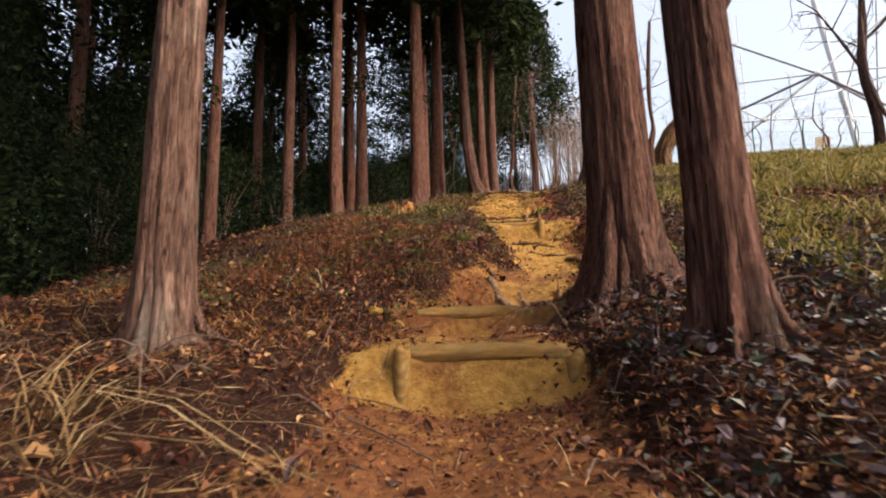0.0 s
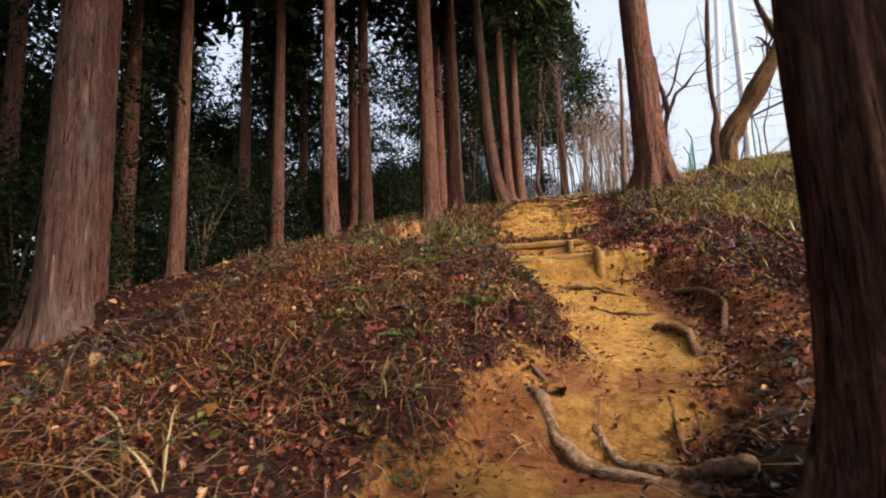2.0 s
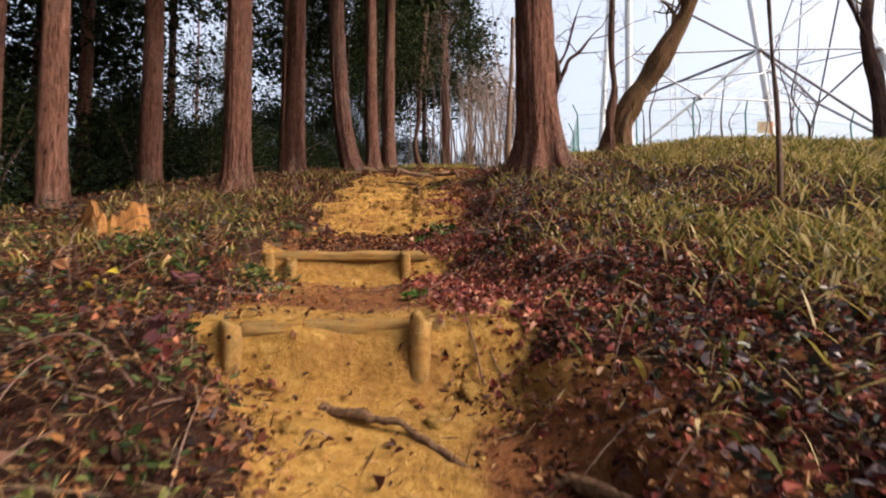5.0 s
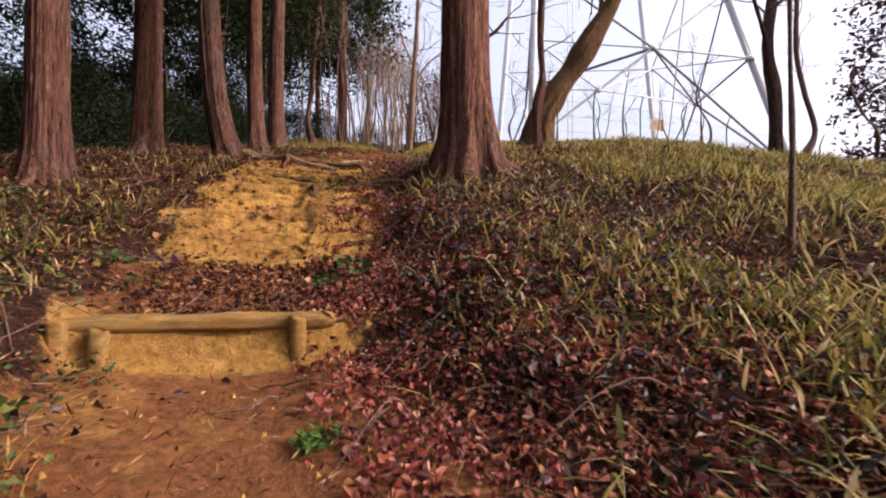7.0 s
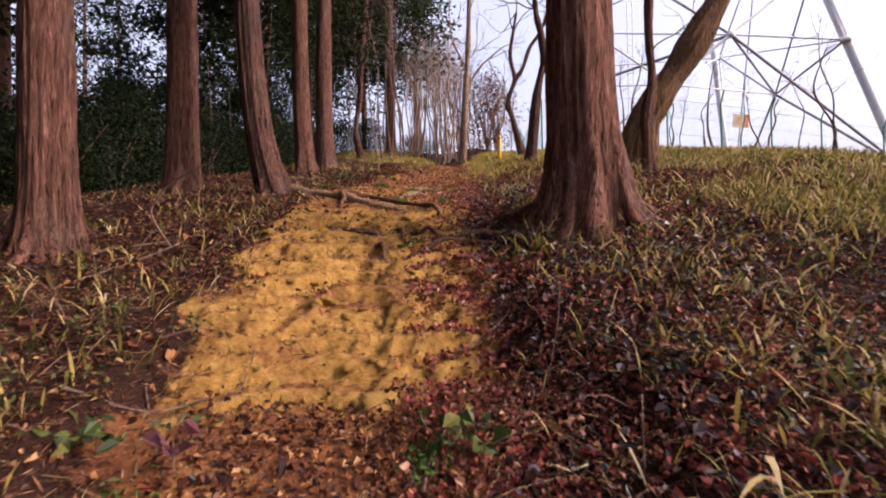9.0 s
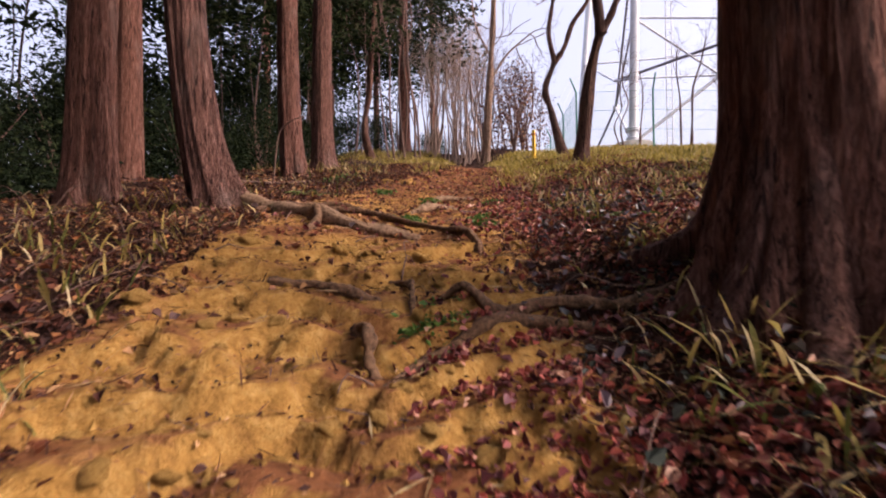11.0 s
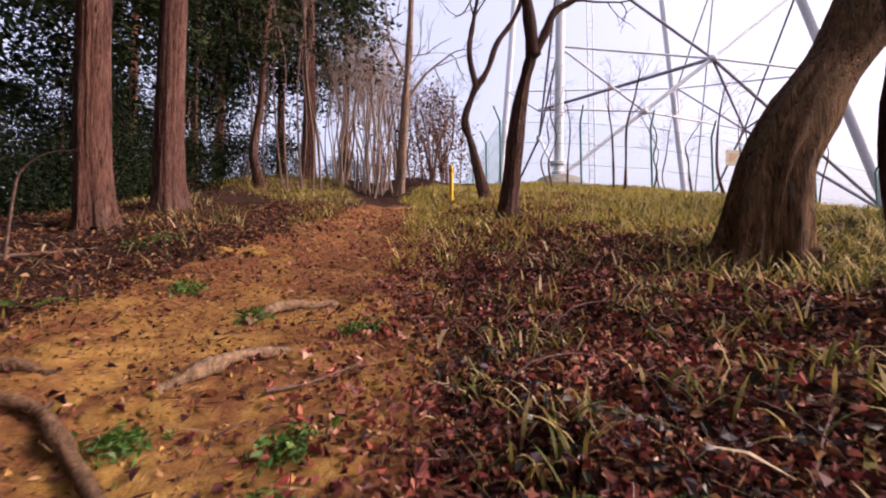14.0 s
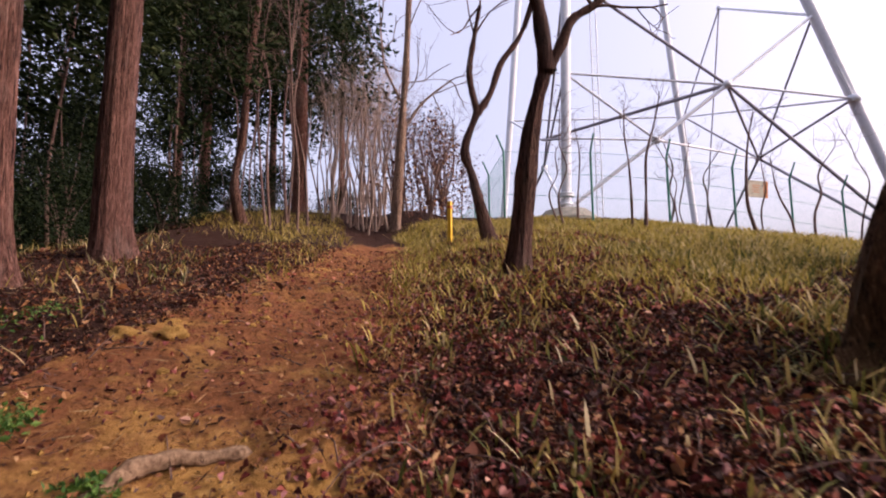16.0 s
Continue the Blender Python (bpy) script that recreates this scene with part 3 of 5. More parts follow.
# ---- bare trees on the ridge ----
def twigs_from(rng, start, way, length, radius, depth, out):
    """Forking, crooked branches; each is one tapered tube."""
    n = 6
    p, d = [np.array(start, float)], np.array(way, float) / np.linalg.norm(way)
    for _ in range(n - 1):
        d = d + rng.normal(size=3) * 0.22 + np.array([0, 0, 0.05])
        d /= np.linalg.norm(d)
        p.append(p[-1] + d * length / (n - 1))
    out.append(tube(p, np.linspace(radius, radius * 0.45, n), 6 if radius > 0.015 else 4))
    if depth:
        for _ in range(rng.integers(2, 4)):
            i = rng.integers(2, n)
            twigs_from(rng, p[i], d + rng.normal(size=3) * 0.75, length * rng.uniform(0.45, 0.75), radius * 0.5, depth - 1, out)


def bare_tree(name, knots, radius, forks, label, seed, twig_length=1.2, twig_count=8, mat=None, depth=2, group="", end=0.55):
    """A trunk through knots, main limbs given as (knots, radius), and thin twigs that fork from the tips."""
    rng = np.random.default_rng(seed)
    base = np.array(knots[0], float)
    base[2] = ground_at(base[0], base[1]) - 0.1
    k = np.array(knots, float)
    k[0][2] = base[2]
    ob = thing(name, base, label, "tree", group)
    n = 40
    line = curve_through(k - base, n)
    rad = radius * np.interp(np.linspace(0, 1, n), [0, 0.12, 1], [1.0, 0.9, end])
    knots_on = 1 + 0.15 * np.interp(np.linspace(0, 9, n), np.arange(10), rng.normal(size=10))
    v, f = tube(line, rad * knots_on, 40, 0.34 if radius > 0.2 else 0.3, seed, ((1.25, 0.3) if radius > 0.2 else (0.8, 0.22)) if radius > 0.05 else None)
    part("trunk", mesh_from("trunk", v, f, mat or GREYBARK), ob)
    tips = [(line[-1], line[-1] - line[-3])] if not forks else []
    for fk, fr in forks:
        fl = curve_through(np.array(fk, float) - base, 18)
        v, f = tube(fl, np.linspace(fr, fr * 0.5, 18) * (1 + 0.1 * rng.normal(size=18)), 14, 0.2, seed + 1)
        part("limb", mesh_from("limb", v, f, mat or GREYBARK), ob)
        tips += [(fl[-1], fl[-1] - fl[-3]), (fl[12], fl[13] - fl[11] + rng.normal(size=3) * 0.05)]
    out = []
    for i in range(twig_count):
        s, w = tips[i % len(tips)]
        if i >= 2 * len(tips):
            s = line[rng.integers(n // 2, n)]
        w = w / np.linalg.norm(w) + rng.normal(size=3) * 0.6
        twigs_from(rng, s, w, twig_length * rng.uniform(0.6, 1.2), max(0.008, radius * 0.16), depth, out)
    if out:
        part("bare_crown", mesh_from("bare_crown", *joined(out), mat if mat else TWIG), ob, "thin bare twigs")
    return ob


LEANING = bare_tree("leaning_tree", [(5.25, 18.6, 7.1), (5.38, 18.5, 7.7), (5.68, 18.4, 8.3), (6.18, 18.3, 9.0), (6.62, 18.2, 9.75), (7.06, 18.1, 10.6), (7.6, 17.9, 12.2)], 0.34,
          [([(7.5, 17.9, 12.2), (8.0, 17.7, 13.4), (8.2, 17.9, 14.8)], 0.13), ([(7.05, 18.1, 10.6), (6.5, 17.9, 12.0), (6.3, 17.7, 13.4)], 0.10)], "old leaning deciduous tree with knobbly brown bark and a split foot", 41, 1.6, 10, KNOBBARK)
for flare_x, flare_y, top_z in ((0.55, -0.30, 0.55), (0.10, -0.58, 0.5), (-0.48, -0.28, 0.6), (0.62, 0.15, 0.4), (0.34, -0.52, 0.75)):
    foot = ground_at(5.25 + flare_x, 18.6 + flare_y) - LEANING.location[2] - 0.08
    flare_line = curve_through([(0.06 + 0.25 * flare_x, 0.2 * flare_y, top_z + 0.1), (0.05 + 0.55 * flare_x, 0.5 * flare_y, 0.5 * top_z), (flare_x, flare_y, foot)], 14)
    part("root_flare", mesh_from("root_flare", *tube(flare_line, np.linspace(0.17, 0.07, 14), 18, 0.4, 7), KNOBBARK), LEANING)
bare_tree("young_tree", [(4.58, 16.95, 6.6), (4.58, 17.0, 7.4), (4.72, 17.05, 8.1), (4.68, 17.05, 9.0), (4.72, 17.0, 10.2), (4.9, 17.0, 12.0)], 0.10, [], "slim dark young tree beside the leaning one", 42, 1.2, 5)
bare_tree("twisted_tree", [(5.36, 25.7, 8.5), (5.01, 25.65, 9.8), (4.83, 25.63, 10.43), (5.06, 25.48, 11.2)], 0.125,
          [([(5.06, 25.48, 11.15), (4.88, 25.44, 11.9), (4.95, 25.34, 12.61), (5.06, 25.24, 13.3)], 0.075), ([(5.06, 25.48, 11.15), (5.3, 25.37, 11.56), (5.49, 25.24, 12.15), (5.88, 25.06, 12.77), (6.25, 24.81, 14.1)], 0.08)], "twisted bare tree with a forked dark trunk", 43, 1.3, 7)
bare_tree("forked_tree", [(4.44, 22.38, 7.9), (4.54, 22.22, 8.98), (4.63, 22.1, 9.8), (4.78, 22.0, 10.4)], 0.145,
          [([(4.78, 22.0, 10.33), (4.66, 21.94, 11.1), (4.53, 21.92, 11.62), (4.46, 21.85, 12.6)], 0.11), ([(4.78, 22.0, 10.33), (4.96, 21.91, 10.71), (5.08, 21.84, 11.01), (5.39, 21.73, 11.22), (5.7, 21.6, 11.6)], 0.075)], "bare forked tree with smooth dark brown bark", 44, 1.3, 8)
bare_tree("bare_tree", [(12.92, 19.14, 6.96), (12.95, 19.22, 9.03), (12.80, 19.29, 10.49), (12.99, 19.29, 12.06), (13.22, 19.29, 14.16)], 0.19, [([(12.80, 19.29, 10.49), (12.02, 18.99, 11.61), (11.42, 18.84, 12.51)], 0.06), ([(12.95, 19.29, 11.61), (13.82, 19.14, 12.51), (14.42, 18.99, 13.86)], 0.065)], "rough bare tree on the bank with stubby branches", 45, 1.3, 10)
bare_tree("sapling", [(4.08, 11.0, 4.8), (4.1, 11.0, 5.4), (4.06, 10.98, 6.1), (4.04, 10.96, 6.9), (4.02, 10.95, 8.2)], 0.026, [], "thin dark sapling on the grassy bank", 46, 0.8, 6, TWIG, 1)
bare_tree("sapling", [(11.72, 17.34, 6.36), (12.10, 17.34, 7.54), (11.87, 17.41, 8.51), (11.72, 17.49, 9.60), (11.79, 17.49, 11.46)], 0.09, [], "crooked thin bare tree on the bank", 47, 1.0, 8, TWIG, 2)
PALEBARK = material("pale_bark", bark_look((0.12, 0.08, 0.06), (0.36, 0.25, 0.18), (0.55, 0.42, 0.31), 0.0), 0.85, 0.2)
bare_tree("pale_tree", [(4.72, 33.1, 10.0), (4.88, 32.9, 13.15), (5.02, 32.8, 15.47), (5.13, 32.7, 18.4)], 0.16, [([(4.9, 32.9, 13.3), (5.6, 32.8, 14.4), (6.6, 32.7, 15.3)], 0.06), ([(4.95, 32.9, 14.3), (4.3, 32.8, 15.6), (4.1, 32.7, 17)], 0.05)], "slender pale bare tree beside the path", 48, 1.9, 12, PALEBARK, 2)
bare_tree("crooked_tree", [(-0.06, 32.3, 9.9), (-0.36, 32.3, 10.98), (-0.15, 32.1, 12.5), (-0.02, 31.9, 14.5), (0.3, 31.8, 17.6)], 0.15, [], "dark crooked tree at the edge of the wood", 49, 1.6, 8)


PALETWIG = material("pale_twig_bark", plain_look((0.2, 0.13, 0.10), (0.48, 0.36, 0.29), 20, 0.3), 0.85, 0.2)


def thicket():
    """Bare stems crowding along the far edge of the path and the fence."""
    rng = np.random.default_rng(51)
    for x0, x1, y0, y1, count, h, label in ((2.4, 4.8, 33, 40, 52, 5.0, "pale bare stem in a thicket by the path"), (5.3, 8.2, 35, 40, 12, 4.2, "reddish-brown bare shrub stem by the fence"), (7.5, 18.0, 26.5, 32, 14, 3.2, "bare shrub behind the fence"), (16, 24, 16, 24, 8, 3.5, "bare shrub on the ridge"), (-3.0, 2.5, 29, 40, 16, 8.0, "thin dark stem at the edge of the wood"), (-10.0, -2.5, 25, 42, 16, 9.0, "thin bare tree inside the wood"), (9.5, 15.5, 12, 22, 6, 2.6, "bare sapling on the ridge")):
        for i in range(count):
            x, y = rng.uniform(x0, x1), rng.uniform(y0, y1)
            if x < 2.6 and abs(x - float(at(PATH_X, y))) < 1.2:
                continue
            g = ground_at(x, y)
            k = [(x, y, g)]
            for j in range(4):
                q = k[-1]
                k.append((q[0] + rng.normal() * 0.16, q[1] + rng.normal() * 0.16, q[2] + h * rng.uniform(0.2, 0.3)))
            bare_tree("bare_shrub", k, rng.uniform(0.025, 0.05), [], label, 60 + i, h * 0.22, 9, PALETWIG if "pale" in label else TWIG, 2, "thicket", 0.3)


thicket()


def russet_bush():
    rng = np.random.default_rng(53)
    for x, y, h, r in ((6.1, 33.6, 3.9, 1.5), (7.2, 36.0, 3.8, 1.7), (5.3, 36.5, 4.6, 1.5)):
        ob = thing("russet_bush", (x, y, ground_at(x, y)), "russet shrub still holding dry reddish leaves", "bush", "russet shrubs")
        for me in stem_meshes(rng, h, r, 22):
            part("stem", me, ob)
        part("foliage", mesh_from("foliage", *bush_leaves(rng, h, r, 150, 16, 0.10), LITTER, False), ob, "dry reddish leaves")


russet_bush()


def russet_tree(x, y, h, r):
    """A small tree that keeps its dry leaves."""
    rng = np.random.default_rng(57)
    ob = thing("russet_tree", (x, y, ground_at(x, y) - 0.1), "small dark tree with reddish purple leaves on the ridge", "tree")
    line = curve_through([(0, 0, 0), (0.1, 0, 0.35 * h), (-0.05, 0.1, 0.7 * h), (0.1, 0, 0.95 * h)], 20)
    part("trunk", mesh_from("trunk", *tube(line, np.linspace(0.13, 0.02, 20), 14, 0.2, 3), TWIG), ob)
    for _ in range(14):
        w, z = rng.uniform(0, 6.28), rng.uniform(0.25, 0.8)
        limb = curve_through([line[int(19 * z)], line[int(19 * z)] + np.array([0.5 * r * math.cos(w), 0.5 * r * math.sin(w), 0.3]), line[int(19 * z)] + np.array([r * math.cos(w), r * math.sin(w), 0.9])], 8)
        part("limb", mesh_from("limb", *tube(limb, np.linspace(0.04, 0.008, 8), 6), TWIG), ob)
    part("foliage", mesh_from("foliage", *bush_leaves(rng, h, r, 420, 40, 0.17), PLUM, False), ob, "dry reddish purple leaves")


PLUM = material("purple_leaves", island_look([(0.0, (0.06, 0.018, 0.03)), (1.0, (0.17, 0.065, 0.075))], 0.2), 0.5, 0.3)
russet_tree(17.4, 17.6, 8.5, 2.2)
russet_tree(21.0, 15.2, 9.0, 2.6)

# ---- log steps ----
HOLE_SHADE = material("hole_shade", plain_look((0.02, 0.012, 0.008), (0.05, 0.03, 0.02), 30, 0.1), 1.0, 0.0)


def log_step(x0, y0, x1, y1, z, stakes, label, drilled=False):
    """A worn log sunk level with the tread behind it, held by thick stakes."""
    mid = ((x0 + x1) / 2, (y0 + y1) / 2, z)
    ob = thing("log_step", (mid[0], mid[1], z - 0.1), label, "log step", "log steps")
    rng = np.random.default_rng(int(abs(x0) * 100 + y0 * 10))
    a, b = np.array([x0, y0 + 0.025, z - 0.064]), np.array([x1, y1 + 0.025, z - 0.064])
    n = 40
    t = np.linspace(0, 1, n)[:, None]
    line = a + (b - a) * t + np.cumsum(rng.normal(size=(n, 3)) * 0.0009, 0)
    r = np.full(n, 0.058) * (1 + 0.07 * np.interp(np.linspace(0, 11, n), np.arange(12), rng.normal(size=12)))
    r[0], r[1], r[-2], r[-1] = 0.006, r[1] * 0.86, r[-2] * 0.86, 0.006
    v, f = tube(line, r, 26, 0.3, 5)
    part("log", mesh_from("log", v - np.array(ob.location), f, LOGWOOD), ob, "weathered clay-stained log")
    for sx, sy, top in stakes:
        zz = np.array([top - 0.5, top - 0.3, top - 0.2, top - 0.1, top - 0.02, top - 0.006, top, top + 0.001])
        rr = np.array([0.06, 0.062, 0.06, 0.061, 0.06, 0.058, 0.052, 0.003]) * rng.uniform(0.95, 1.1)
        px = sx + np.cumsum(rng.normal(size=8) * 0.004)
        v, f = tube(np.stack([px, np.full(8, sy), zz], 1), rr, 18, 0.22, int(abs(sx) * 50))
        stake = part("stake", mesh_from("stake", v - np.array(ob.location), f, LOGWOOD), ob, "upright wooden stake")
        # nothing is bored: a near-black disc paints the shade inside the drilled hole
        if drilled:
            c = np.array((sx, sy - 0.058, top - 0.07)) - np.array(ob.location)
            v, f = tube([c, c + (0, -0.006, 0), c + (0, -0.0065, 0)], [0.014, 0.013, 0.001], 10)
            part("drill_hole", mesh_from("drill_hole", v, f, HOLE_SHADE), stake, "dark disc coloured as the shade in a drilled hole")


log_step(-0.95, 1.64, 0.55, 1.645, 1.16, [], "weathered log laid across the clay path")
log_step(-0.9, 3.435, 0.34, 3.445, 1.60, [(-0.80, 3.36, 1.575), (0.33, 3.40, 1.53)], "log step with round stakes holding back ochre clay")
log_step(-1.02, 4.70, 0.1, 4.695, 1.895, [(0.07, 4.67, 1.82)], "low log step half buried in clay")
log_step(-0.68, 9.005, 0.60, 9.01, 3.53, [(-0.66, 8.95, 3.51), (0.42, 8.925, 3.54)], "log step with two drilled stakes above an eroded face", True)
log_step(-1.5, 11.415, 0.5, 11.41, 4.075, [(-1.23, 11.35, 4.06), (-1.02, 11.33, 3.99), (0.2, 11.35, 4.05)], "worn log step below the bare clay slope")

# ---- roots ----
def root(knots, r0, r1, label, mat=None):
    k = np.array([(x, y, ground_at(x, y) + dz) for x, y, dz in knots])
    base = k[0].copy()
    line = curve_through(k - base, 10 * len(k))
    rng = np.random.default_rng(int(abs(base[0]) * 97 + base[1] * 31))
    line += np.cumsum(rng.normal(size=line.shape) * 0.0045, 0)
    n = len(line)
    rad = np.linspace(r0, r1, n) * (1 + 0.17 * np.interp(np.linspace(0, 12, n), np.arange(13), rng.normal(size=13)))
    rad[-1] = 0.003
    v, f = tube(line, rad, 18, 0.5, 3)
    ob = new("exposed_root", mesh_from("exposed_root", v, f, mat or ROOT))
    ob.location = base
    tagged(ob, label, "root", "exposed roots")


root([(0.95, 8.1, -0.04), (1.02, 8.05, 0.05), (1.2, 7.76, 0.05), (1.24, 7.4, 0.04), (1.12, 7.08, 0.0), (1.05, 6.9, -0.05)], 0.034, 0.026, "dark arched root bared by the worn bank")
root([(0.7, 7.4, -0.03), (0.76, 7.28, 0.05), (0.88, 7.04, 0.06), (0.85, 6.75, 0.02), (0.8, 6.5, -0.05)], 0.046, 0.034, "thick dark root looping over the path edge")
root([(-0.42, 6.12, -0.03), (-0.3, 5.95, 0.005), (-0.2, 5.78, 0.01), (-0.06, 5.62, 0.02), (0.15, 5.42, 0.01), (0.45, 5.15, 0.01), (0.75, 4.75, 0.06)], 0.036, 0.05, "pale worn root that drops over the ledge to the thick cedar", PALEROOT)
root([(0.0, 5.86, -0.02), (0.1, 5.7, 0.0), (0.22, 5.55, 0.01), (0.42, 5.35, 0.01), (0.62, 5.0, 0.0)], 0.026, 0.036, "second root beside it over the ledge", PALEROOT)
root([(0.45, 5.95, 0.0), (0.42, 5.6, 0.04), (0.5, 5.3, 0.05), (0.85, 4.95, 0.06)], 0.014, 0.022, "thin root by the thick cedar")
root([(-0.1, 8.72, -0.01), (0.1, 8.62, 0.03), (0.35, 8.52, 0.03), (0.68, 8.25, -0.02)], 0.028, 0.02, "thin root below the step face")
root([(0.2, 8.0, -0.01), (0.5, 7.8, 0.02), (0.75, 7.75, -0.01)], 0.02, 0.015, "thin root across the clay")
root([(-1.25, 18.0, 0.12), (-0.75, 17.65, 0.05), (-0.3, 17.25, 0.04), (0.05, 16.9, 0.03), (0.4, 16.68, 0.0), (0.6, 16.6, -0.06)], 0.075, 0.05, "thick pale root running from the curved cedar into the path", PALEROOT)
root([(-0.28, 17.2, 0.1), (-0.25, 17.0, 0.04), (-0.3, 16.75, -0.05)], 0.045, 0.04, "stub of root bent down into the clay")
root([(-0.25, 17.75, 0.02), (0.12, 17.6, 0.04), (0.35, 17.35, 0.05), (0.6, 17.0, 0.05), (0.85, 16.55, 0.05), (0.98, 16.2, 0.02), (1.02, 16.05, -0.06)], 0.028, 0.034, "dark root arching over the eroded edge")
root([(-0.35, 15.62, 0.0), (-0.1, 15.58, 0.04), (0.12, 15.5, 0.04), (0.42, 15.36, -0.02)], 0.035, 0.025, "root across the clay slope")
root([(0.38, 15.8, 0.0), (0.47, 15.66, 0.04), (0.54, 15.5, 0.05), (0.53, 15.28, -0.02)], 0.022, 0.02, "bleached root end on the slope")
root([(0.62, 15.32, -0.02), (0.76, 15.26, 0.05), (0.9, 15.08, 0.05), (1.2, 15.0, 0.04), (1.6, 14.95, 0.05), (2.1, 14.9, 0.08)], 0.022, 0.04, "root stepping down from the massive cedar")
root([(0.25, 14.62, -0.02), (0.45, 14.8, 0.03), (0.65, 14.92, 0.04), (0.95, 14.93, 0.03), (1.5, 14.8, 0.03), (2.1, 14.75, 0.08)], 0.024, 0.045, "long root crossing the clay from the massive cedar")
root([(0.18, 15.16, 0.0), (0.26, 15.0, 0.05), (0.33, 14.82, -0.02)], 0.035, 0.03, "short knuckle of root")
root([(0.6, 17.78, -0.01), (0.85, 17.98, 0.04), (1.05, 18.2, 0.04), (1.3, 18.3, -0.02)], 0.05, 0.03, "smooth root ridge worn by feet", PALEROOT)
root([(0.9, 18.9, 0.0), (1.2, 19.15, 0.04), (1.6, 19.25, -0.01)], 0.045, 0.03, "pale worn root on the red path", PALEROOT)
root([(-0.9, 17.6, 0.0), (-0.6, 17.95, 0.01), (-0.2, 18.1, 0.0), (0.1, 18.05, -0.04)], 0.05, 0.03, "side root of the curved cedar")

# ---- stump ----
def stump():
    rng = np.random.default_rng(5)
    x, y = -2.73, 11.15
    ob = thing("broken_stump", (x, y, ground_at(x, y) - 0.1), "broken rotten stump with splintered orange wood", "stump")
    sides, r = 44, 0.30
    th = np.linspace(0, 2 * np.pi, sides, endpoint=False)
    jag = 0.27 + 0.13 * np.interp(th, np.linspace(0, 6.3, 15), rng.uniform(-1, 1, 15)) + rng.uniform(-0.05, 0.05, sides)
    rings = []
    for q, s in ((0, 1.35), (0.35, 1.1), (0.75, 1.0), (1.0, 0.92), (0.96, 0.72), (0.55, 0.5), (0.35, 0.05)):
        rr = r * s * (1 + 0.12 * np.cos(5 * th + 1))
        rings.append(np.stack([rr * np.cos(th), rr * np.sin(th), jag * q + 0.02], 1))
    part("splintered_wood", mesh_from("splintered_wood", np.concatenate(rings), grid_faces(len(rings), sides, True), material("rotten_wood", plain_look((0.08, 0.035, 0.015), (0.40, 0.19, 0.065), 20, 1.0, (1, 1, 0.15), 0.03), 0.9, 0.1), False), ob)


stump()

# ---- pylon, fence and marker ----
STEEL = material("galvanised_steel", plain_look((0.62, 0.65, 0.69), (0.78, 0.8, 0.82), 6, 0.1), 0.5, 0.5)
# same steel in a darker tone, shade put into the colour
SHADEDSTEEL = material("shaded_steel", plain_look((0.2, 0.19, 0.22), (0.32, 0.31, 0.34), 6, 0.1), 0.6, 0.4)
CONCRETE = material("concrete", plain_look((0.16, 0.15, 0.12), (0.36, 0.34, 0.29), 5, 0.5, (1, 1, 1), 0.02), 0.95, 0.1)
FENCEGREEN = material("green_fence_paint", plain_look((0.03, 0.16, 0.12), (0.07, 0.28, 0.2), 8, 0.1), 0.5, 0.4)
YELLOW = material("yellow_paint", plain_look((0.62, 0.36, 0.01), (0.85, 0.55, 0.03), 5, 0.1), 0.5, 0.4)

NODES = {"leg1b": (12.47, 35.16, 11.30), "leg1n": (12.43, 34.81, 17.31), "leg1m": (12.44, 35.00, 14.44), "leg1t": (12.53, 34.62, 21.84),
         "leg4t": (22.77, 32.52, 22.89), "leg4n": (25.23, 32.03, 16.35), "leg4b": (28.26, 31.85, 9.63), "mid": (19.37, 33.11, 16.81), "top4": (23.75, 32.37, 20.29),
         "up1": (13.43, 34.00, 20.67), "half": (16.29, 34.00, 14.35), "low": (27.17, 38.72, 15.70), "leftmid": (14.96, 41.93, 16.88), "leftlow": (15.06, 42.09, 15.25)}
FAR = {"leg3t": (26.84, 45.57, 32.13), "leg3b": (31.03, 47.64, 9.26), "leg3n": (29.64, 47.00, 21.60), "legLt": (17.01, 48.87, 31.86), "legLb": (15.77, 50.84, 10.56), "legLn": (16.38, 49.80, 21.10), "farmid": (32.08, 45.36, 29.95)}


LEG = NODES["leg1b"]


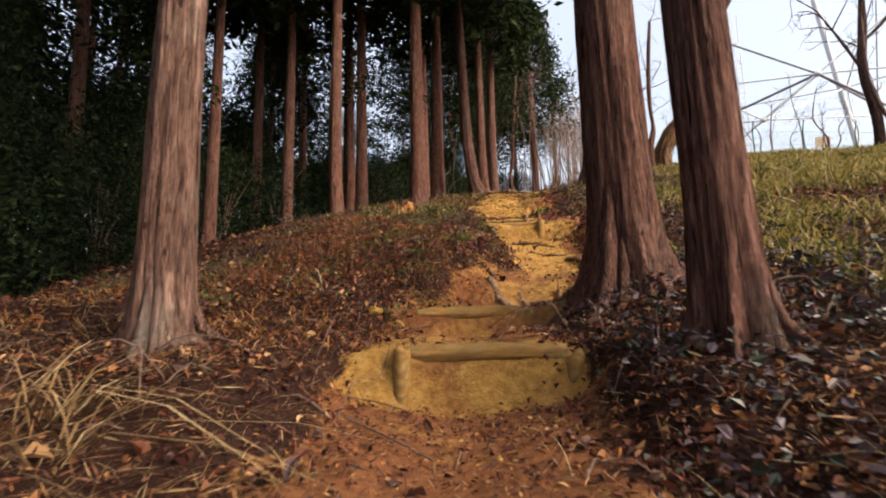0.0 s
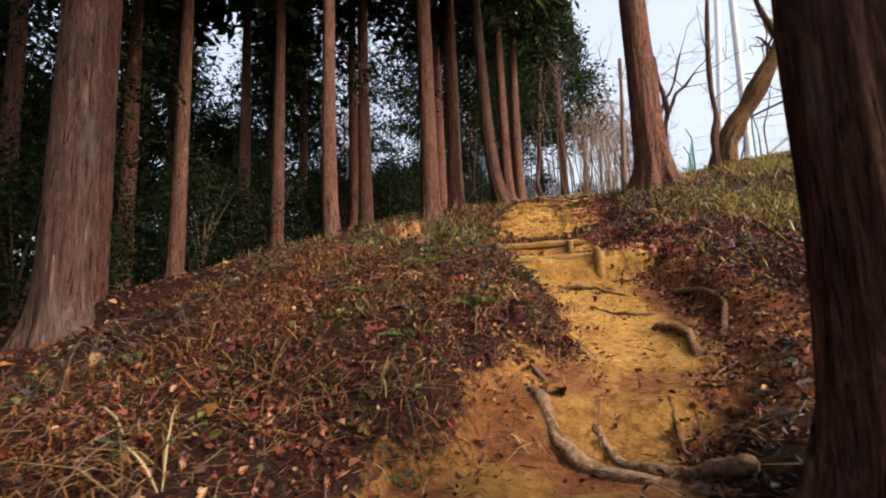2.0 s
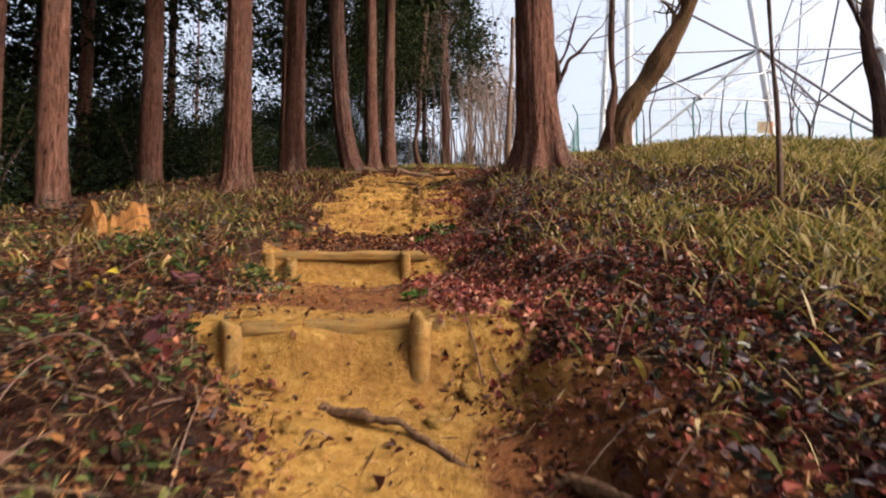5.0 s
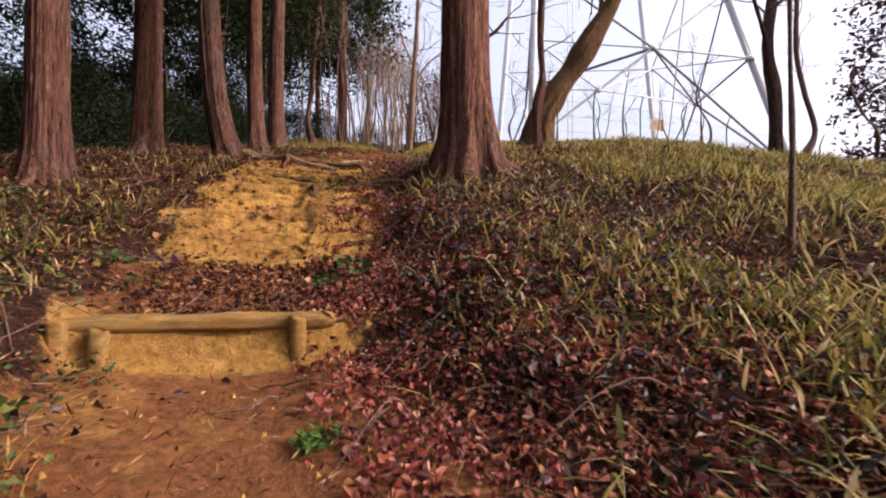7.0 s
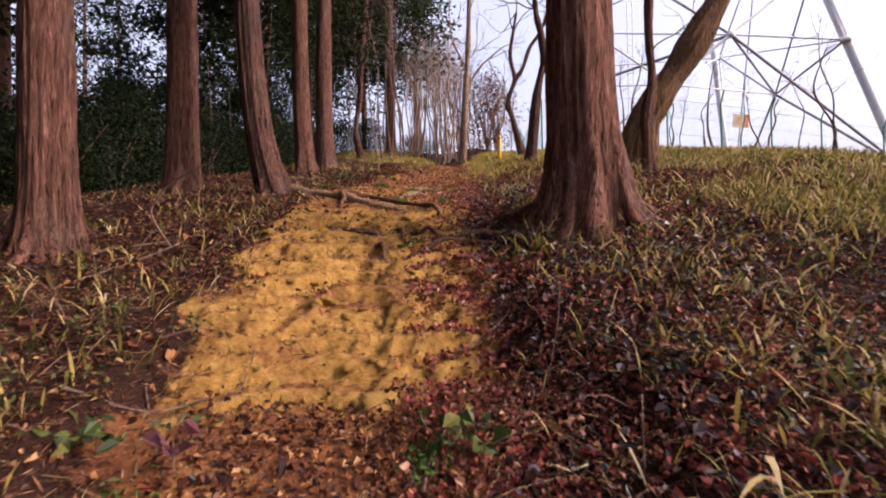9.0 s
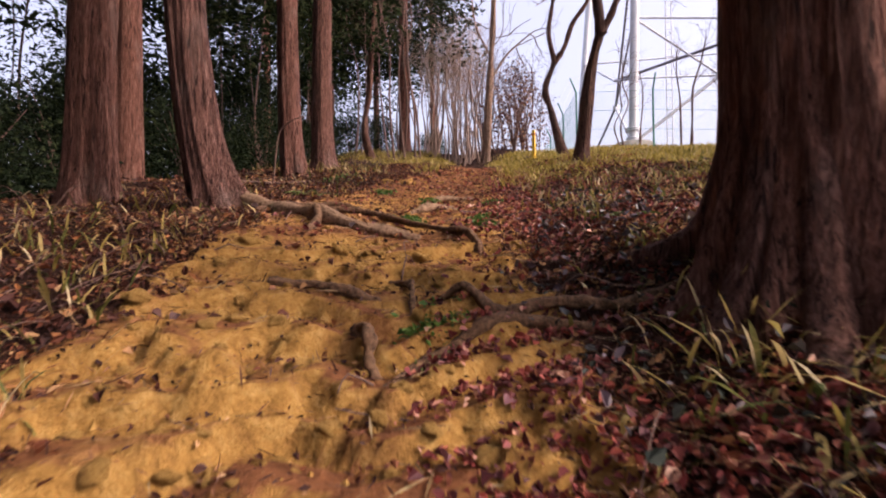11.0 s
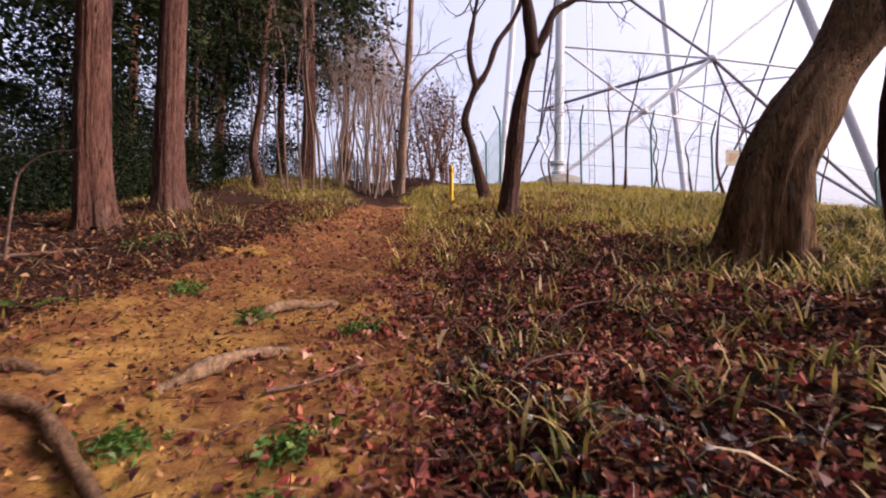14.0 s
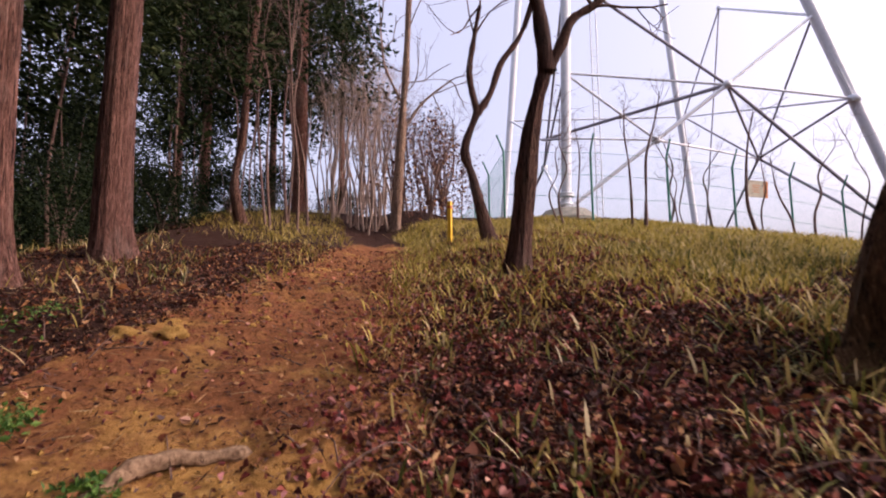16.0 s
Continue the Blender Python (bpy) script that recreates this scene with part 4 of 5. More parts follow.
def pylon():
    spot = {k: np.array(v) for k, v in (*NODES.items(), *FAR.items())}
    base = np.array((LEG[0], LEG[1], ground_at(LEG[0], LEG[1])))
    ob = thing("pylon", base, "pale grey steel lattice pylon with tubular legs on concrete", "pylon")

    def bar(name, a, b, r, mat, label="", sides=8, over=0.0):
        a, b = (spot[q] if isinstance(q, str) else np.array(q) for q in (a, b))
        b = b + (b - a) * over
        r = 1.85 * r
        v, f = tube(np.linspace(a, b, 3) - base, [r, r, r], sides)
        part(name, mesh_from(name, v, f, mat), ob, label)

    for a, b, r, over in (("leg1b", "leg1t", 0.115, 1.2), ("leg4b", "leg4t", 0.125, 0.6), ("leg3b", "leg3t", 0.12, 0.2), ("legLb", "legLt", 0.13, 0.2)):
        bar("leg", a, b, r, STEEL, "tubular galvanised leg", 20, over)
    for a, b, r in (("leg1n", "mid", 0.03), ("mid", "leg4n", 0.03), ("leg1b", "mid", 0.05), ("mid", "top4", 0.035), ("leg1n", "half", 0.03), ("leg1m", "half", 0.026), ("top4", "leg4n", 0.03), ("leg4n", "leg3n", 0.03),
                    ("leg3n", "legLn", 0.035), ("leg3n", "half", 0.03), ("farmid", "top4", 0.04), ("leftlow", "leg1b", 0.045), ("leg3n", "leg3b", 0.03), ("low", "half", 0.03), ("legLn", "leftmid", 0.04)):
        bar("brace", a, b, r, STEEL)
    # braces out of the light take the darker, shaded tone
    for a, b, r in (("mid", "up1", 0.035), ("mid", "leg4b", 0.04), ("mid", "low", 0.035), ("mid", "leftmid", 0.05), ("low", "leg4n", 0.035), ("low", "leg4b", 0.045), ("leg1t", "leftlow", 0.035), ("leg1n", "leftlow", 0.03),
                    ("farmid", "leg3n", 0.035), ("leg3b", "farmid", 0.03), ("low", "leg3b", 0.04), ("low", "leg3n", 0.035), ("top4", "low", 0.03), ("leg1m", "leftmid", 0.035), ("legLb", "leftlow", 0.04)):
        bar("brace", a, b, r, SHADEDSTEEL, "steel brace toned darker for shade")
    for q, r in (("mid", 0.13), ("half", 0.1), ("leg4n", 0.17), ("low", 0.12), ("leftlow", 0.12), ("leg3n", 0.18), ("farmid", 0.12)):
        p = spot[q] - base
        v, f = tube([p + (0, 0, -0.13), p + (0, 0, -0.129), p + (0, 0, 0.129), p + (0, 0, 0.13)], [0.01, 1.5 * r, 1.5 * r, 0.01], 16)
        part("joint_plate", mesh_from("joint_plate", v, f, STEEL), ob)
    p = spot["leg1b"] - base
    for z, r in ((0.0, 0.39), (0.22, 0.32), (0.58, 0.35), (0.68, 0.35)):
        v, f = tube([p + (0, 0, z), p + (0, 0, z + 0.001), p + (0, 0, z + 0.08), p + (0, 0, z + 0.081)], [0.02, r, r, 0.02], 20)
        part("flange", mesh_from("flange", v, f, STEEL), ob, "bolted flange of the leg")
    # cable ladder inside the pylon
    for dx in (-0.2, 0.2):
        bar("ladder_rail", (19.06 + dx, 42.7, 10.0), (18.98 + dx, 42.4, 27.0), 0.022, STEEL)
    for i in range(30):
        z = 10.4 + i * 0.45
        bar("ladder_rung", (18.86, 42.7, z), (19.26, 42.7, z), 0.014, STEEL, "", 5)
    for i in range(14):
        z = 11.8 + i * 0.56
        bar("step_bolt", (LEG[0] - 0.16, LEG[1] - 0.1, z), (LEG[0] - 0.38, LEG[1] - 0.16, z), 0.012, STEEL, "", 5)


pylon()


def footing(x, y, z, r, h):
    sides = 28
    th = np.linspace(0, 2 * np.pi, sides, endpoint=False)
    rings = [np.stack([r * s * np.cos(th), r * s * np.sin(th), np.full(sides, h * q)], 1) for q, s in ((-1.0, 1.12), (0.55, 1.08), (0.62, 1.02), (0.95, 0.74), (1.0, 0.68), (1.0, 0.01))]
    ob = new("concrete_footing", mesh_from("concrete_footing", np.concatenate(rings), grid_faces(6, sides, True), CONCRETE, False))
    ob.location = (x, y, z)
    tagged(ob, "weathered round concrete footing under a pylon leg", "footing", "pylon footings")


footing(LEG[0], LEG[1], LEG[2] - 0.96, 1.26, 0.96)
for q in (NODES["leg4b"], FAR["leg3b"], FAR["legLb"]):
    footing(q[0], q[1], min(q[2] - 0.5, ground_at(q[0], q[1])), 1.09, 0.8)


def fence():
    posts = [(11.63, 47.05), (10.64, 41.77), (9.57, 36.77), (8.71, 32.94), (11.34, 31.38), (14.15, 30.96), (16.70, 30.63), (19.46, 30.72), (22.60, 31.08), (26.27, 31.11), (29.45, 31.21)]
    ob = thing("chain_link_fence", (*posts[4], ground_at(*posts[4])), "green chain-link fence round the pylon", "fence")
    o = np.array(ob.location)
    tops = []
    for i, (x, y) in enumerate(posts):
        g = ground_at(x, y)
        ox, oy = (-0.3, -0.07) if i < 4 else (-0.04, -0.3)
        line = np.array([(x, y, g - 0.2), (x, y, g + 2.5), (x + 0.15 * ox, y + 0.15 * oy, g + 2.6), (x + ox, y + oy, g + 3.1)])
        v, f = tube(line - o, [0.04, 0.04, 0.037, 0.03], 10)
        part("post", mesh_from("post", v, f, FENCEGREEN), ob, "green steel post with a bent top")
        tops.append((np.array((x, y, g)), line[3]))
    for (a, ta), (b, tb) in zip(tops, tops[1:]):
        length = np.linalg.norm(b - a)
        wires = []
        for h in (0.08, 0.9, 1.7, 2.5):
            wires.append(tube(np.linspace(a + (0, 0, h), b + (0, 0, h), 3) - o, [0.008] * 3, 4))
        n = int(length / 0.105)
        for sgn in (1, -1):
            for i in range(-10, n + 10):
                p0, p1 = i * 0.105, i * 0.105 + sgn * 0.98
                t0, t1 = 0.0, 1.0
                lo, hi = sorted((p0, p1))
                if hi < 0 or lo > length:
                    continue
                q = np.clip([p0, p1], 0, length)
                if abs(q[1] - q[0]) < 0.01:
                    continue
                z = 0.1 + 2.4 * (q - p0) / (p1 - p0)
                d = (b - a) / length
                wires.append(tube(np.linspace(a + d * q[0] + (0, 0, z[0]), a + d * q[1] + (0, 0, z[1]), 2) - o, [0.0018] * 2, 3))
        part("mesh_panel", mesh_from("mesh_panel", *joined(wires), FENCEGREEN), ob, "green wire mesh")
        wires = [tube(np.linspace(a * (1 - k) + ta * k, b * (1 - k) + tb * k, 3) + (0, 0, 2.5 * (1 - k)) - o, [0.004] * 3, 4) for k in (0.45, 0.97)]
        part("barbed_wire", mesh_from("barbed_wire", *joined(wires), STEEL), ob, "strand of wire above the mesh")


fence()


def slab(name, x, y, z, w, d, h, mat, rz=0.0, ry=0.0, label="", category=""):
    bm = bmesh.new()
    bmesh.ops.create_cube(bm, size=1, matrix=Matrix.Diagonal((w, d, h, 1)))
    bmesh.ops.bevel(bm, geom=bm.edges[:], offset=min(w, d, h) * 0.15, segments=2, affect="EDGES")
    me = bpy.data.meshes.new(name)
    bm.to_mesh(me)
    bm.free()
    me.materials.append(mat)
    ob = new(name, me)
    ob.matrix_basis = pose(x, y, z, 0, ry, rz)
    return tagged(ob, label, category)


def sign():
    ob = thing("warning_sign", (17.5, 30.35, 11.4), "faded cream and orange sign plate wired to the fence", "sign")
    ob.rotation_euler = (0, radians(5), radians(-14))
    cream = material("sign_cream", plain_look((0.62, 0.55, 0.36), (0.8, 0.74, 0.55), 6, 0.05), 0.5, 0.4)
    orange = material("sign_orange", plain_look((0.7, 0.22, 0.05), (0.8, 0.35, 0.12), 6, 0.05), 0.5, 0.4)
    for name, x, w, y, mat in (("plate", 0, 0.72, 0, cream), ("orange_band", 0.28, 0.15, -0.006, orange)):
        p = slab(name, x, y, 0, w, 0.006, 0.62, mat)
        p.parent = ob
    for i in range(4):
        p = slab("text_bar", -0.08, -0.005, 0.14 - i * 0.085, 0.28 - 0.04 * (i % 2), 0.003, 0.028, orange)
        p.parent = ob


sign()


def marker():
    x, y = 4.75, 26.5
    g = ground_at(x, y)
    ob = thing("marker_post", (x, y, g), "bright yellow boundary marker post in the grass", "post")
    v, f = tube([(0, 0, -0.2), (0, 0, 0.9), (0, 0, 0.94), (0, 0, 0.942)], [0.055, 0.055, 0.048, 0.002], 4)
    part("shaft", mesh_from("shaft", v, f, YELLOW, False), ob)
    v, f = tube([(0, 0, 0.78), (0, 0, 0.781), (0, 0, 0.84), (0, 0, 0.841)], [0.05, 0.0575, 0.0575, 0.05], 4)
    part("band", mesh_from("band", v, f, material("marker_red", plain_look((0.5, 0.12, 0.02), (0.6, 0.2, 0.03), 9, 0.1), 0.5), False), ob, "orange band near the top")


marker()

# ---- ground cover ----
def scatter(rng, count, x0, x1, y0, y1, keep):
    """Random places on the ground where keep(x, y, u, clay, outside) beats a die."""
    x, y = rng.uniform(x0, x1, count), rng.uniform(y0, y1, count)
    z, clay = land(x, y)
    u = x - at(PATH_X, y)
    ok = rng.uniform(0, 1, count) < keep(x, y, u, clay)
    return np.stack([x, y, z], 1)[ok]


def blades(rng, roots, length, width, droop, fan=0.5, low=0.2):
    """Arching strap leaves of three segments."""
    n = len(roots)
    a = rng.uniform(0, 6.283, n)
    out = np.stack([np.cos(a), np.sin(a), np.zeros(n)], 1)
    side = np.stack([-np.sin(a), np.cos(a), np.zeros(n)], 1)
    l = (length * rng.uniform(0.5, 1.3, n))[:, None]
    w = (width * rng.uniform(0.6, 1.3, n))[:, None]
    tilt = (fan * rng.uniform(low, 1.4, n))[:, None]
    dr = (droop * rng.uniform(0.4, 1.6, n))[:, None]
    rows = []
    for s, k in ((0, 0.45), (0.35, 1.0), (0.7, 0.85), (1.0, 0.06)):
        c = roots + out * l * s * tilt * (1 + dr * s) + np.array([0, 0, 1.0]) * l * s * (1 - dr * s * 0.75)
        rows += [c - side * w * k * 0.5, c + side * w * k * 0.5]
    v = np.stack(rows, 1).reshape(-1, 3)
    i = np.arange(n)[:, None] * 8
    f = np.concatenate([i + [0, 1, 3, 2], i + [2, 3, 5, 4], i + [4, 5, 7, 6]])
    return v, f


def stuff(name, v, f, mat, label, category):
    tagged(new(name, mesh_from(name, v, f, mat, False)), label, category, kind="stuff")


def ground_cover():
    rng = np.random.default_rng(77)
    patch = lambda x, y, s, q: smooth((fbm(x * q, y * q, s, 3) + 0.12) / 0.3)
    # fallen leaves, thick beside the path and thin on the clay
    p = np.concatenate([scatter(rng, 150000, -6, 7, 0, 14, lambda x, y, u, c: (0.3 + 0.7 * patch(x, y, 73, 1.6)) * (1 - 0.95 * c) * (1 - 0.45 * smooth((-u - 1.0) / 0.6)) * np.exp(-np.maximum(np.abs(u) - 2.5, 0) / 2.5)),
                        scatter(rng, 105000, -4, 8, 14, 27, lambda x, y, u, c: (1 - 0.93 * c) * np.exp(-np.maximum(np.abs(u - 1) - 2.5, 0) / 2.0)),
                        scatter(rng, 3200, -1.0, 1.0, 11.5, 13.2, lambda x, y, u, c: c * smooth((13.1 - y) / 0.6)),
                        scatter(rng, 5200, 0.3, 2.6, 5.2, 8.9, lambda x, y, u, c: c * smooth((u - 0.3) / 0.3))])
    p = np.concatenate([p, scatter(rng, 26000, 2, 8, 13, 22, lambda x, y, u, c: smooth((u - 0.7) / 0.4) * np.exp(-np.maximum(u - 4, 0)))])
    p[:, 2] += rng.uniform(0.0, 0.05, len(p))
    stuff("leaf_litter", *leaf_cards(p, 0.042, 0.4, rng, 0.55, 0.45, True), LITTER, "brown, russet and purplish fallen leaves over the soil", "leaf litter")
    p = scatter(rng, 3200, -5, 6, 0, 24, lambda x, y, u, c: (1 - 0.93 * c) * 0.8)
    p[:, 2] += rng.uniform(0.01, 0.07, len(p))
    stuff("large_fallen_leaves", *leaf_cards(p, 0.085, 0.4, rng, 0.6, 0.4, True), LITTER, "large curled dry leaves lying on the litter", "leaf litter")
    p = scatter(rng, 120000, -2.5, 4.5, 0.5, 26, lambda x, y, u, c: c * (0.07 + 0.8 * smooth((u - 0.25) / 0.3) * smooth((8.8 - y) / 0.5) * smooth((y - 5.2) / 0.5) + 0.18 * smooth((y - 12.6) / 1) + 0.3 * smooth((y - 16) / 3) + 0.5 * smooth((y - 11.4) / 0.4) * smooth((13.2 - y) / 0.4) + 0.9 * (1 - smooth((y - 3.2) / 0.15))))
    p[:, 2] += rng.uniform(0.0, 0.012, len(p))
    stuff("fine_litter", *leaf_cards(p, 0.03, 0.75, rng, 0.45), LITTER, "crumbled reddish leaf bits trodden into the path", "leaf litter")
    p = scatter(rng, 150000, -4.2, 5.5, 0.3, 20, lambda x, y, u, c: (1 - 0.75 * c) * np.exp(-np.maximum(np.abs(u) - 2.2, 0)))
    p[:, 2] += rng.uniform(0.005, 0.055, len(p))
    stuff("cedar_needles", *leaf_cards(p, 0.075, 0.6, rng, 0.07, 0.0), LITTER, "dead reddish cedar sprays and stalks matted over the soil", "needle litter")
    # dry needles and stalks
    p = scatter(rng, 32000, -5, 6, 0, 24, lambda x, y, u, c: 1 - (0.8 - 0.7 * smooth((u - 0.3) / 0.3) * smooth((9 - y) / 0.5)) * c)
    p[:, 2] += rng.uniform(0.0, 0.04, len(p))
    stuff("dry_stalks", *leaf_cards(p, 0.16, 0.8, rng, 0.045, 0.0), STRAW, "dry cedar needles and broken stalks on the ground", "needle litter")
    p = scatter(rng, 30000, -4.5, 6, 0.5, 17, lambda x, y, u, c: (1 - c) * patch(x, y, 90, 0.8) * 0.8)
    stuff("dry_grass", *blades(rng, p, 0.22, 0.004, 0.95, 0.8, 0.6), STRAW, "thin dry grass bent over the litter", "grass")
    # thinner litter farther out, so that the floor goes on beyond the walk
    p = np.concatenate([scatter(rng, 42000, -18, 16, -8, 36, lambda x, y, u, c: (1 - c) * smooth((np.maximum(np.abs(u) - 4.0, -y + 1) - 0) / 2))])
    p[:, 2] += rng.uniform(0.0, 0.05, len(p))
    stuff("distant_litter", *leaf_cards(p, 0.09, 0.5, rng, 0.6, 0.3), LITTER, "fallen leaves farther into the wood and on the ridge", "leaf litter")
    # bamboo grass on the bank of the ridge and along the wood
    p = np.concatenate([scatter(rng, 100000, 0, 12, 8, 24, lambda x, y, u, c: smooth((u - 1.0) / 0.9) * patch(x, y, 91, 0.55) * (0.22 + 0.65 * smooth((u - 1.4) / 1.3)) * (1 - 0.75 * smooth((y - 15.5) / 1) * smooth((4.6 - u) / 1.5)) * (1 - 0.6 * smooth((13 - y) / 1) * smooth((3.4 - u) / 1))),
                        scatter(rng, 16000, 1.0, 8, 8.5, 19, lambda x, y, u, c: smooth((u - 2.0) / 1.2) * (0.1 + 0.9 * patch(x, y, 69, 1.1)) * (0.85 - 0.6 * smooth((y - 15) / 1) * smooth((4.2 - u) / 1))),
                        scatter(rng, 16000, 1.2, 7, 3, 9, lambda x, y, u, c: smooth((u - 1.9) / 0.8) * patch(x, y, 92, 0.6)),
                        scatter(rng, 5600, -5.5, 0.5, 9.5, 30, lambda x, y, u, c: smooth((-u - 1.0) / 0.5) * patch(x, y, 94, 0.6) * (1 - 0.8 * smooth((y - 16.5) / 2) * smooth((24 - y) / 2)))])
    stuff("bamboo_grass", *blades(rng, p, 0.24, 0.017, 0.5, 0.6), GRASS, "yellow-green dwarf bamboo grass with dry tips", "grass")
    p = np.concatenate([scatter(rng, 56000, 1.5, 14, 20, 32, lambda x, y, u, c: smooth((u - 0.5) / 0.6) * smooth((y - 20 + patch(x, y, 86, 0.6)) / 1.5) * (0.45 + 0.55 * patch(x, y, 93, 0.7))),
                        scatter(rng, 10000, -2.5, 3, 23, 38, lambda x, y, u, c: 0.6 * smooth((np.abs(u) - 0.5) / 0.4) * smooth((u + 1.6 + np.maximum(y - 25, 0) * 0.5) / 0.8))])
    stuff("yellow_grass", *blades(rng, p, 0.22, 0.015, 0.5, 0.6), YELLOWGRASS, "yellowing grass on the open ridge before the fence", "grass")
    # separate clumps of bamboo grass standing out of the litter
    c = np.concatenate([scatter(rng, 34, 2.0, 4.0, 15.4, 18.6, lambda x, y, u, c: smooth((u - 0.8) / 0.4)),
                        scatter(rng, 120, 1.8, 7, 14.6, 20.5, lambda x, y, u, c: smooth((u - 0.9) / 0.4) * (0.35 + 0.65 * patch(x, y, 88, 0.8)) * np.exp(-np.maximum(u - 2.8, 0))),
                        scatter(rng, 40, -3.6, -0.2, 11.8, 16.5, lambda x, y, u, c: smooth((-u - 0.75) / 0.3)),
                        scatter(rng, 55, -4, 0.2, 8.5, 13, lambda x, y, u, c: smooth((-u - 0.8) / 0.3) * patch(x, y, 84, 0.7))])
    p = np.repeat(c, 15, 0) + rng.normal(size=(len(c) * 15, 3)) * np.array([0.07, 0.07, 0.0])
    p[:, 2] = land(p[:, 0], p[:, 1])[0]
    stuff("bamboo_clumps", *blades(rng, p, 0.21, 0.015, 0.55, 0.5), GRASS, "clumps of yellow-green bamboo grass among dead leaves", "grass")
    # redder leaves along the upper path
    p = np.concatenate([scatter(rng, 88000, 0.3, 8, 13.8, 27, lambda x, y, u, c: smooth((u - 0.4) / 0.5) * (1 - 0.6 * c) * np.exp(-np.maximum(u - 3.2, 0)) * (0.4 + 0.6 * patch(x, y, 82, 0.9))),
                        scatter(rng, 6500, -2.5, 5, 16.5, 27, lambda x, y, u, c: 0.55 * smooth((1.4 - np.abs(u)) / 0.5) * (0.3 + 0.7 * patch(x, y, 81, 1.2))),
                        scatter(rng, 34000, 0.2, 5.5, 7.6, 14.2, lambda x, y, u, c: 0.8 * smooth((u - 0.45) / 0.4) * (1 - 0.7 * c) * np.exp(-np.maximum(u - 2.6, 0))),
                        scatter(rng, 12000, -0.4, 2.2, 8.9, 15.2, lambda x, y, u, c: 0.8 * smooth((u - 0.35) / 0.3) * smooth((1.5 - u) / 0.5)),
                        scatter(rng, 2600, -3.2, 0.4, 4.5, 10, lambda x, y, u, c: (1 - c) * patch(x, y, 80, 1.1))])
    p[:, 2] += rng.uniform(0.01, 0.06, len(p))
    stuff("russet_leaves", *leaf_cards(p, 0.041, 0.3, rng, 0.6, 0.5, True), RUSSET, "purplish red fallen leaves along the upper path", "leaf litter")
    # low seedlings on the bank by the cedars
    c = scatter(rng, 240, -4.2, 0.3, 4.0, 14.5, lambda x, y, u, c: smooth((-u - 0.55) / 0.3) * patch(x, y, 78, 0.7))
    p = np.repeat(c, 24, 0) + rng.normal(size=(len(c) * 24, 3)) * np.array([0.1, 0.1, 0.0])
    p[:, 2] = land(p[:, 0], p[:, 1])[0] + rng.uniform(0.02, 0.15, len(p))
    stuff("seedlings", *leaf_cards(p, 0.042, 0.4, rng, 0.5, 0.25, True), SEEDLING, "low green seedlings creeping among dead leaves", "seedlings")
    p = scatter(rng, 9000, 1.5, 9, 5, 22, lambda x, y, u, c: smooth((u - 1.2) / 0.8) * patch(x, y, 95, 0.9) * (0.8 - 0.72 * smooth((y - 14.5) / 1.5) * smooth((5.5 - u) / 1)) * (1 - 0.6 * smooth((13 - y) / 1) * smooth((3.0 - u) / 1)))
    stuff("broad_bamboo_leaves", *blades(rng, p, 0.27, 0.028, 0.75, 0.8), GRASS, "broad drooping bamboo leaves turning pale", "grass")
    # ivy and other low evergreens
    p = np.concatenate([scatter(rng, 7500, 0.2, 4.5, 1.2, 8.5, lambda x, y, u, c: smooth((u - 0.75) / 0.3) * patch(x, y, 97, 1.0)),
                        scatter(rng, 13000, 1.0, 5, 10.0, 17, lambda x, y, u, c: smooth((u - 0.8) / 0.4) * np.exp(-((x - 2.0) ** 2 + (y - 13.2) ** 2) / 3.4) * (0.3 + 0.7 * patch(x, y, 96, 1.6))),
                        scatter(rng, 8000, -5, 0.3, 4.2, 13, lambda x, y, u, c: smooth((-u - 0.5) / 0.4) * patch(x, y, 98, 0.8) * patch(x, y, 89, 1.7) * 0.6),
                        scatter(rng, 2200, 1, 6, 7.5, 14, lambda x, y, u, c: smooth((u - 0.9) / 0.5) * patch(x, y, 99, 1.1))])
    p[:, 2] += rng.uniform(0.03, 0.16, len(p))
    stuff("ivy", *leaf_cards(p, 0.048, 0.45, rng, 0.6, 0.25, True), IVY, "dark glossy ivy and seedlings creeping over the bank", "ivy")
    # orange withered blades on the bank of the wood, and darker glossy leaves in clumps on the other side
    p = scatter(rng, 15000, -4.5, 0.3, 3.2, 10.5, lambda x, y, u, c: smooth((-u - 0.45) / 0.3) * patch(x, y, 70, 1.3) * 0.55)
    stuff("withered_blades", *blades(rng, p, 0.19, 0.008, 0.85, 0.7, 0.2), DRYFERN, "withered orange grass and fern scraps on the bank", "grass")
    c = scatter(rng, 430, 0.6, 6.5, 1.0, 17.5, lambda x, y, u, c: (1 - c) * smooth((u - 0.7) / 0.3) * (0.25 + 0.75 * patch(x, y, 71, 0.9)) * np.exp(-np.maximum(u - 2.2, 0) / 1.2))
    p = np.repeat(c, 22, 0) + rng.normal(size=(len(c) * 22, 3)) * np.array([0.11, 0.11, 0.0])
    p[:, 2] = land(p[:, 0], p[:, 1])[0] + rng.uniform(0.03, 0.2, len(p))
    stuff("ivy_clumps", *leaf_cards(p, 0.047, 0.35, rng, 0.62, 0.3, True), IVY, "clumps of dark purplish glossy leaves on the bank", "ivy")
    p = scatter(rng, 3600, 0.8, 6.5, 7.5, 14.5, lambda x, y, u, c: smooth((u - 0.9) / 0.4) * patch(x, y, 72, 1.1) * np.exp(-np.maximum(u - 3.0, 0) / 1.5) * 0.7)
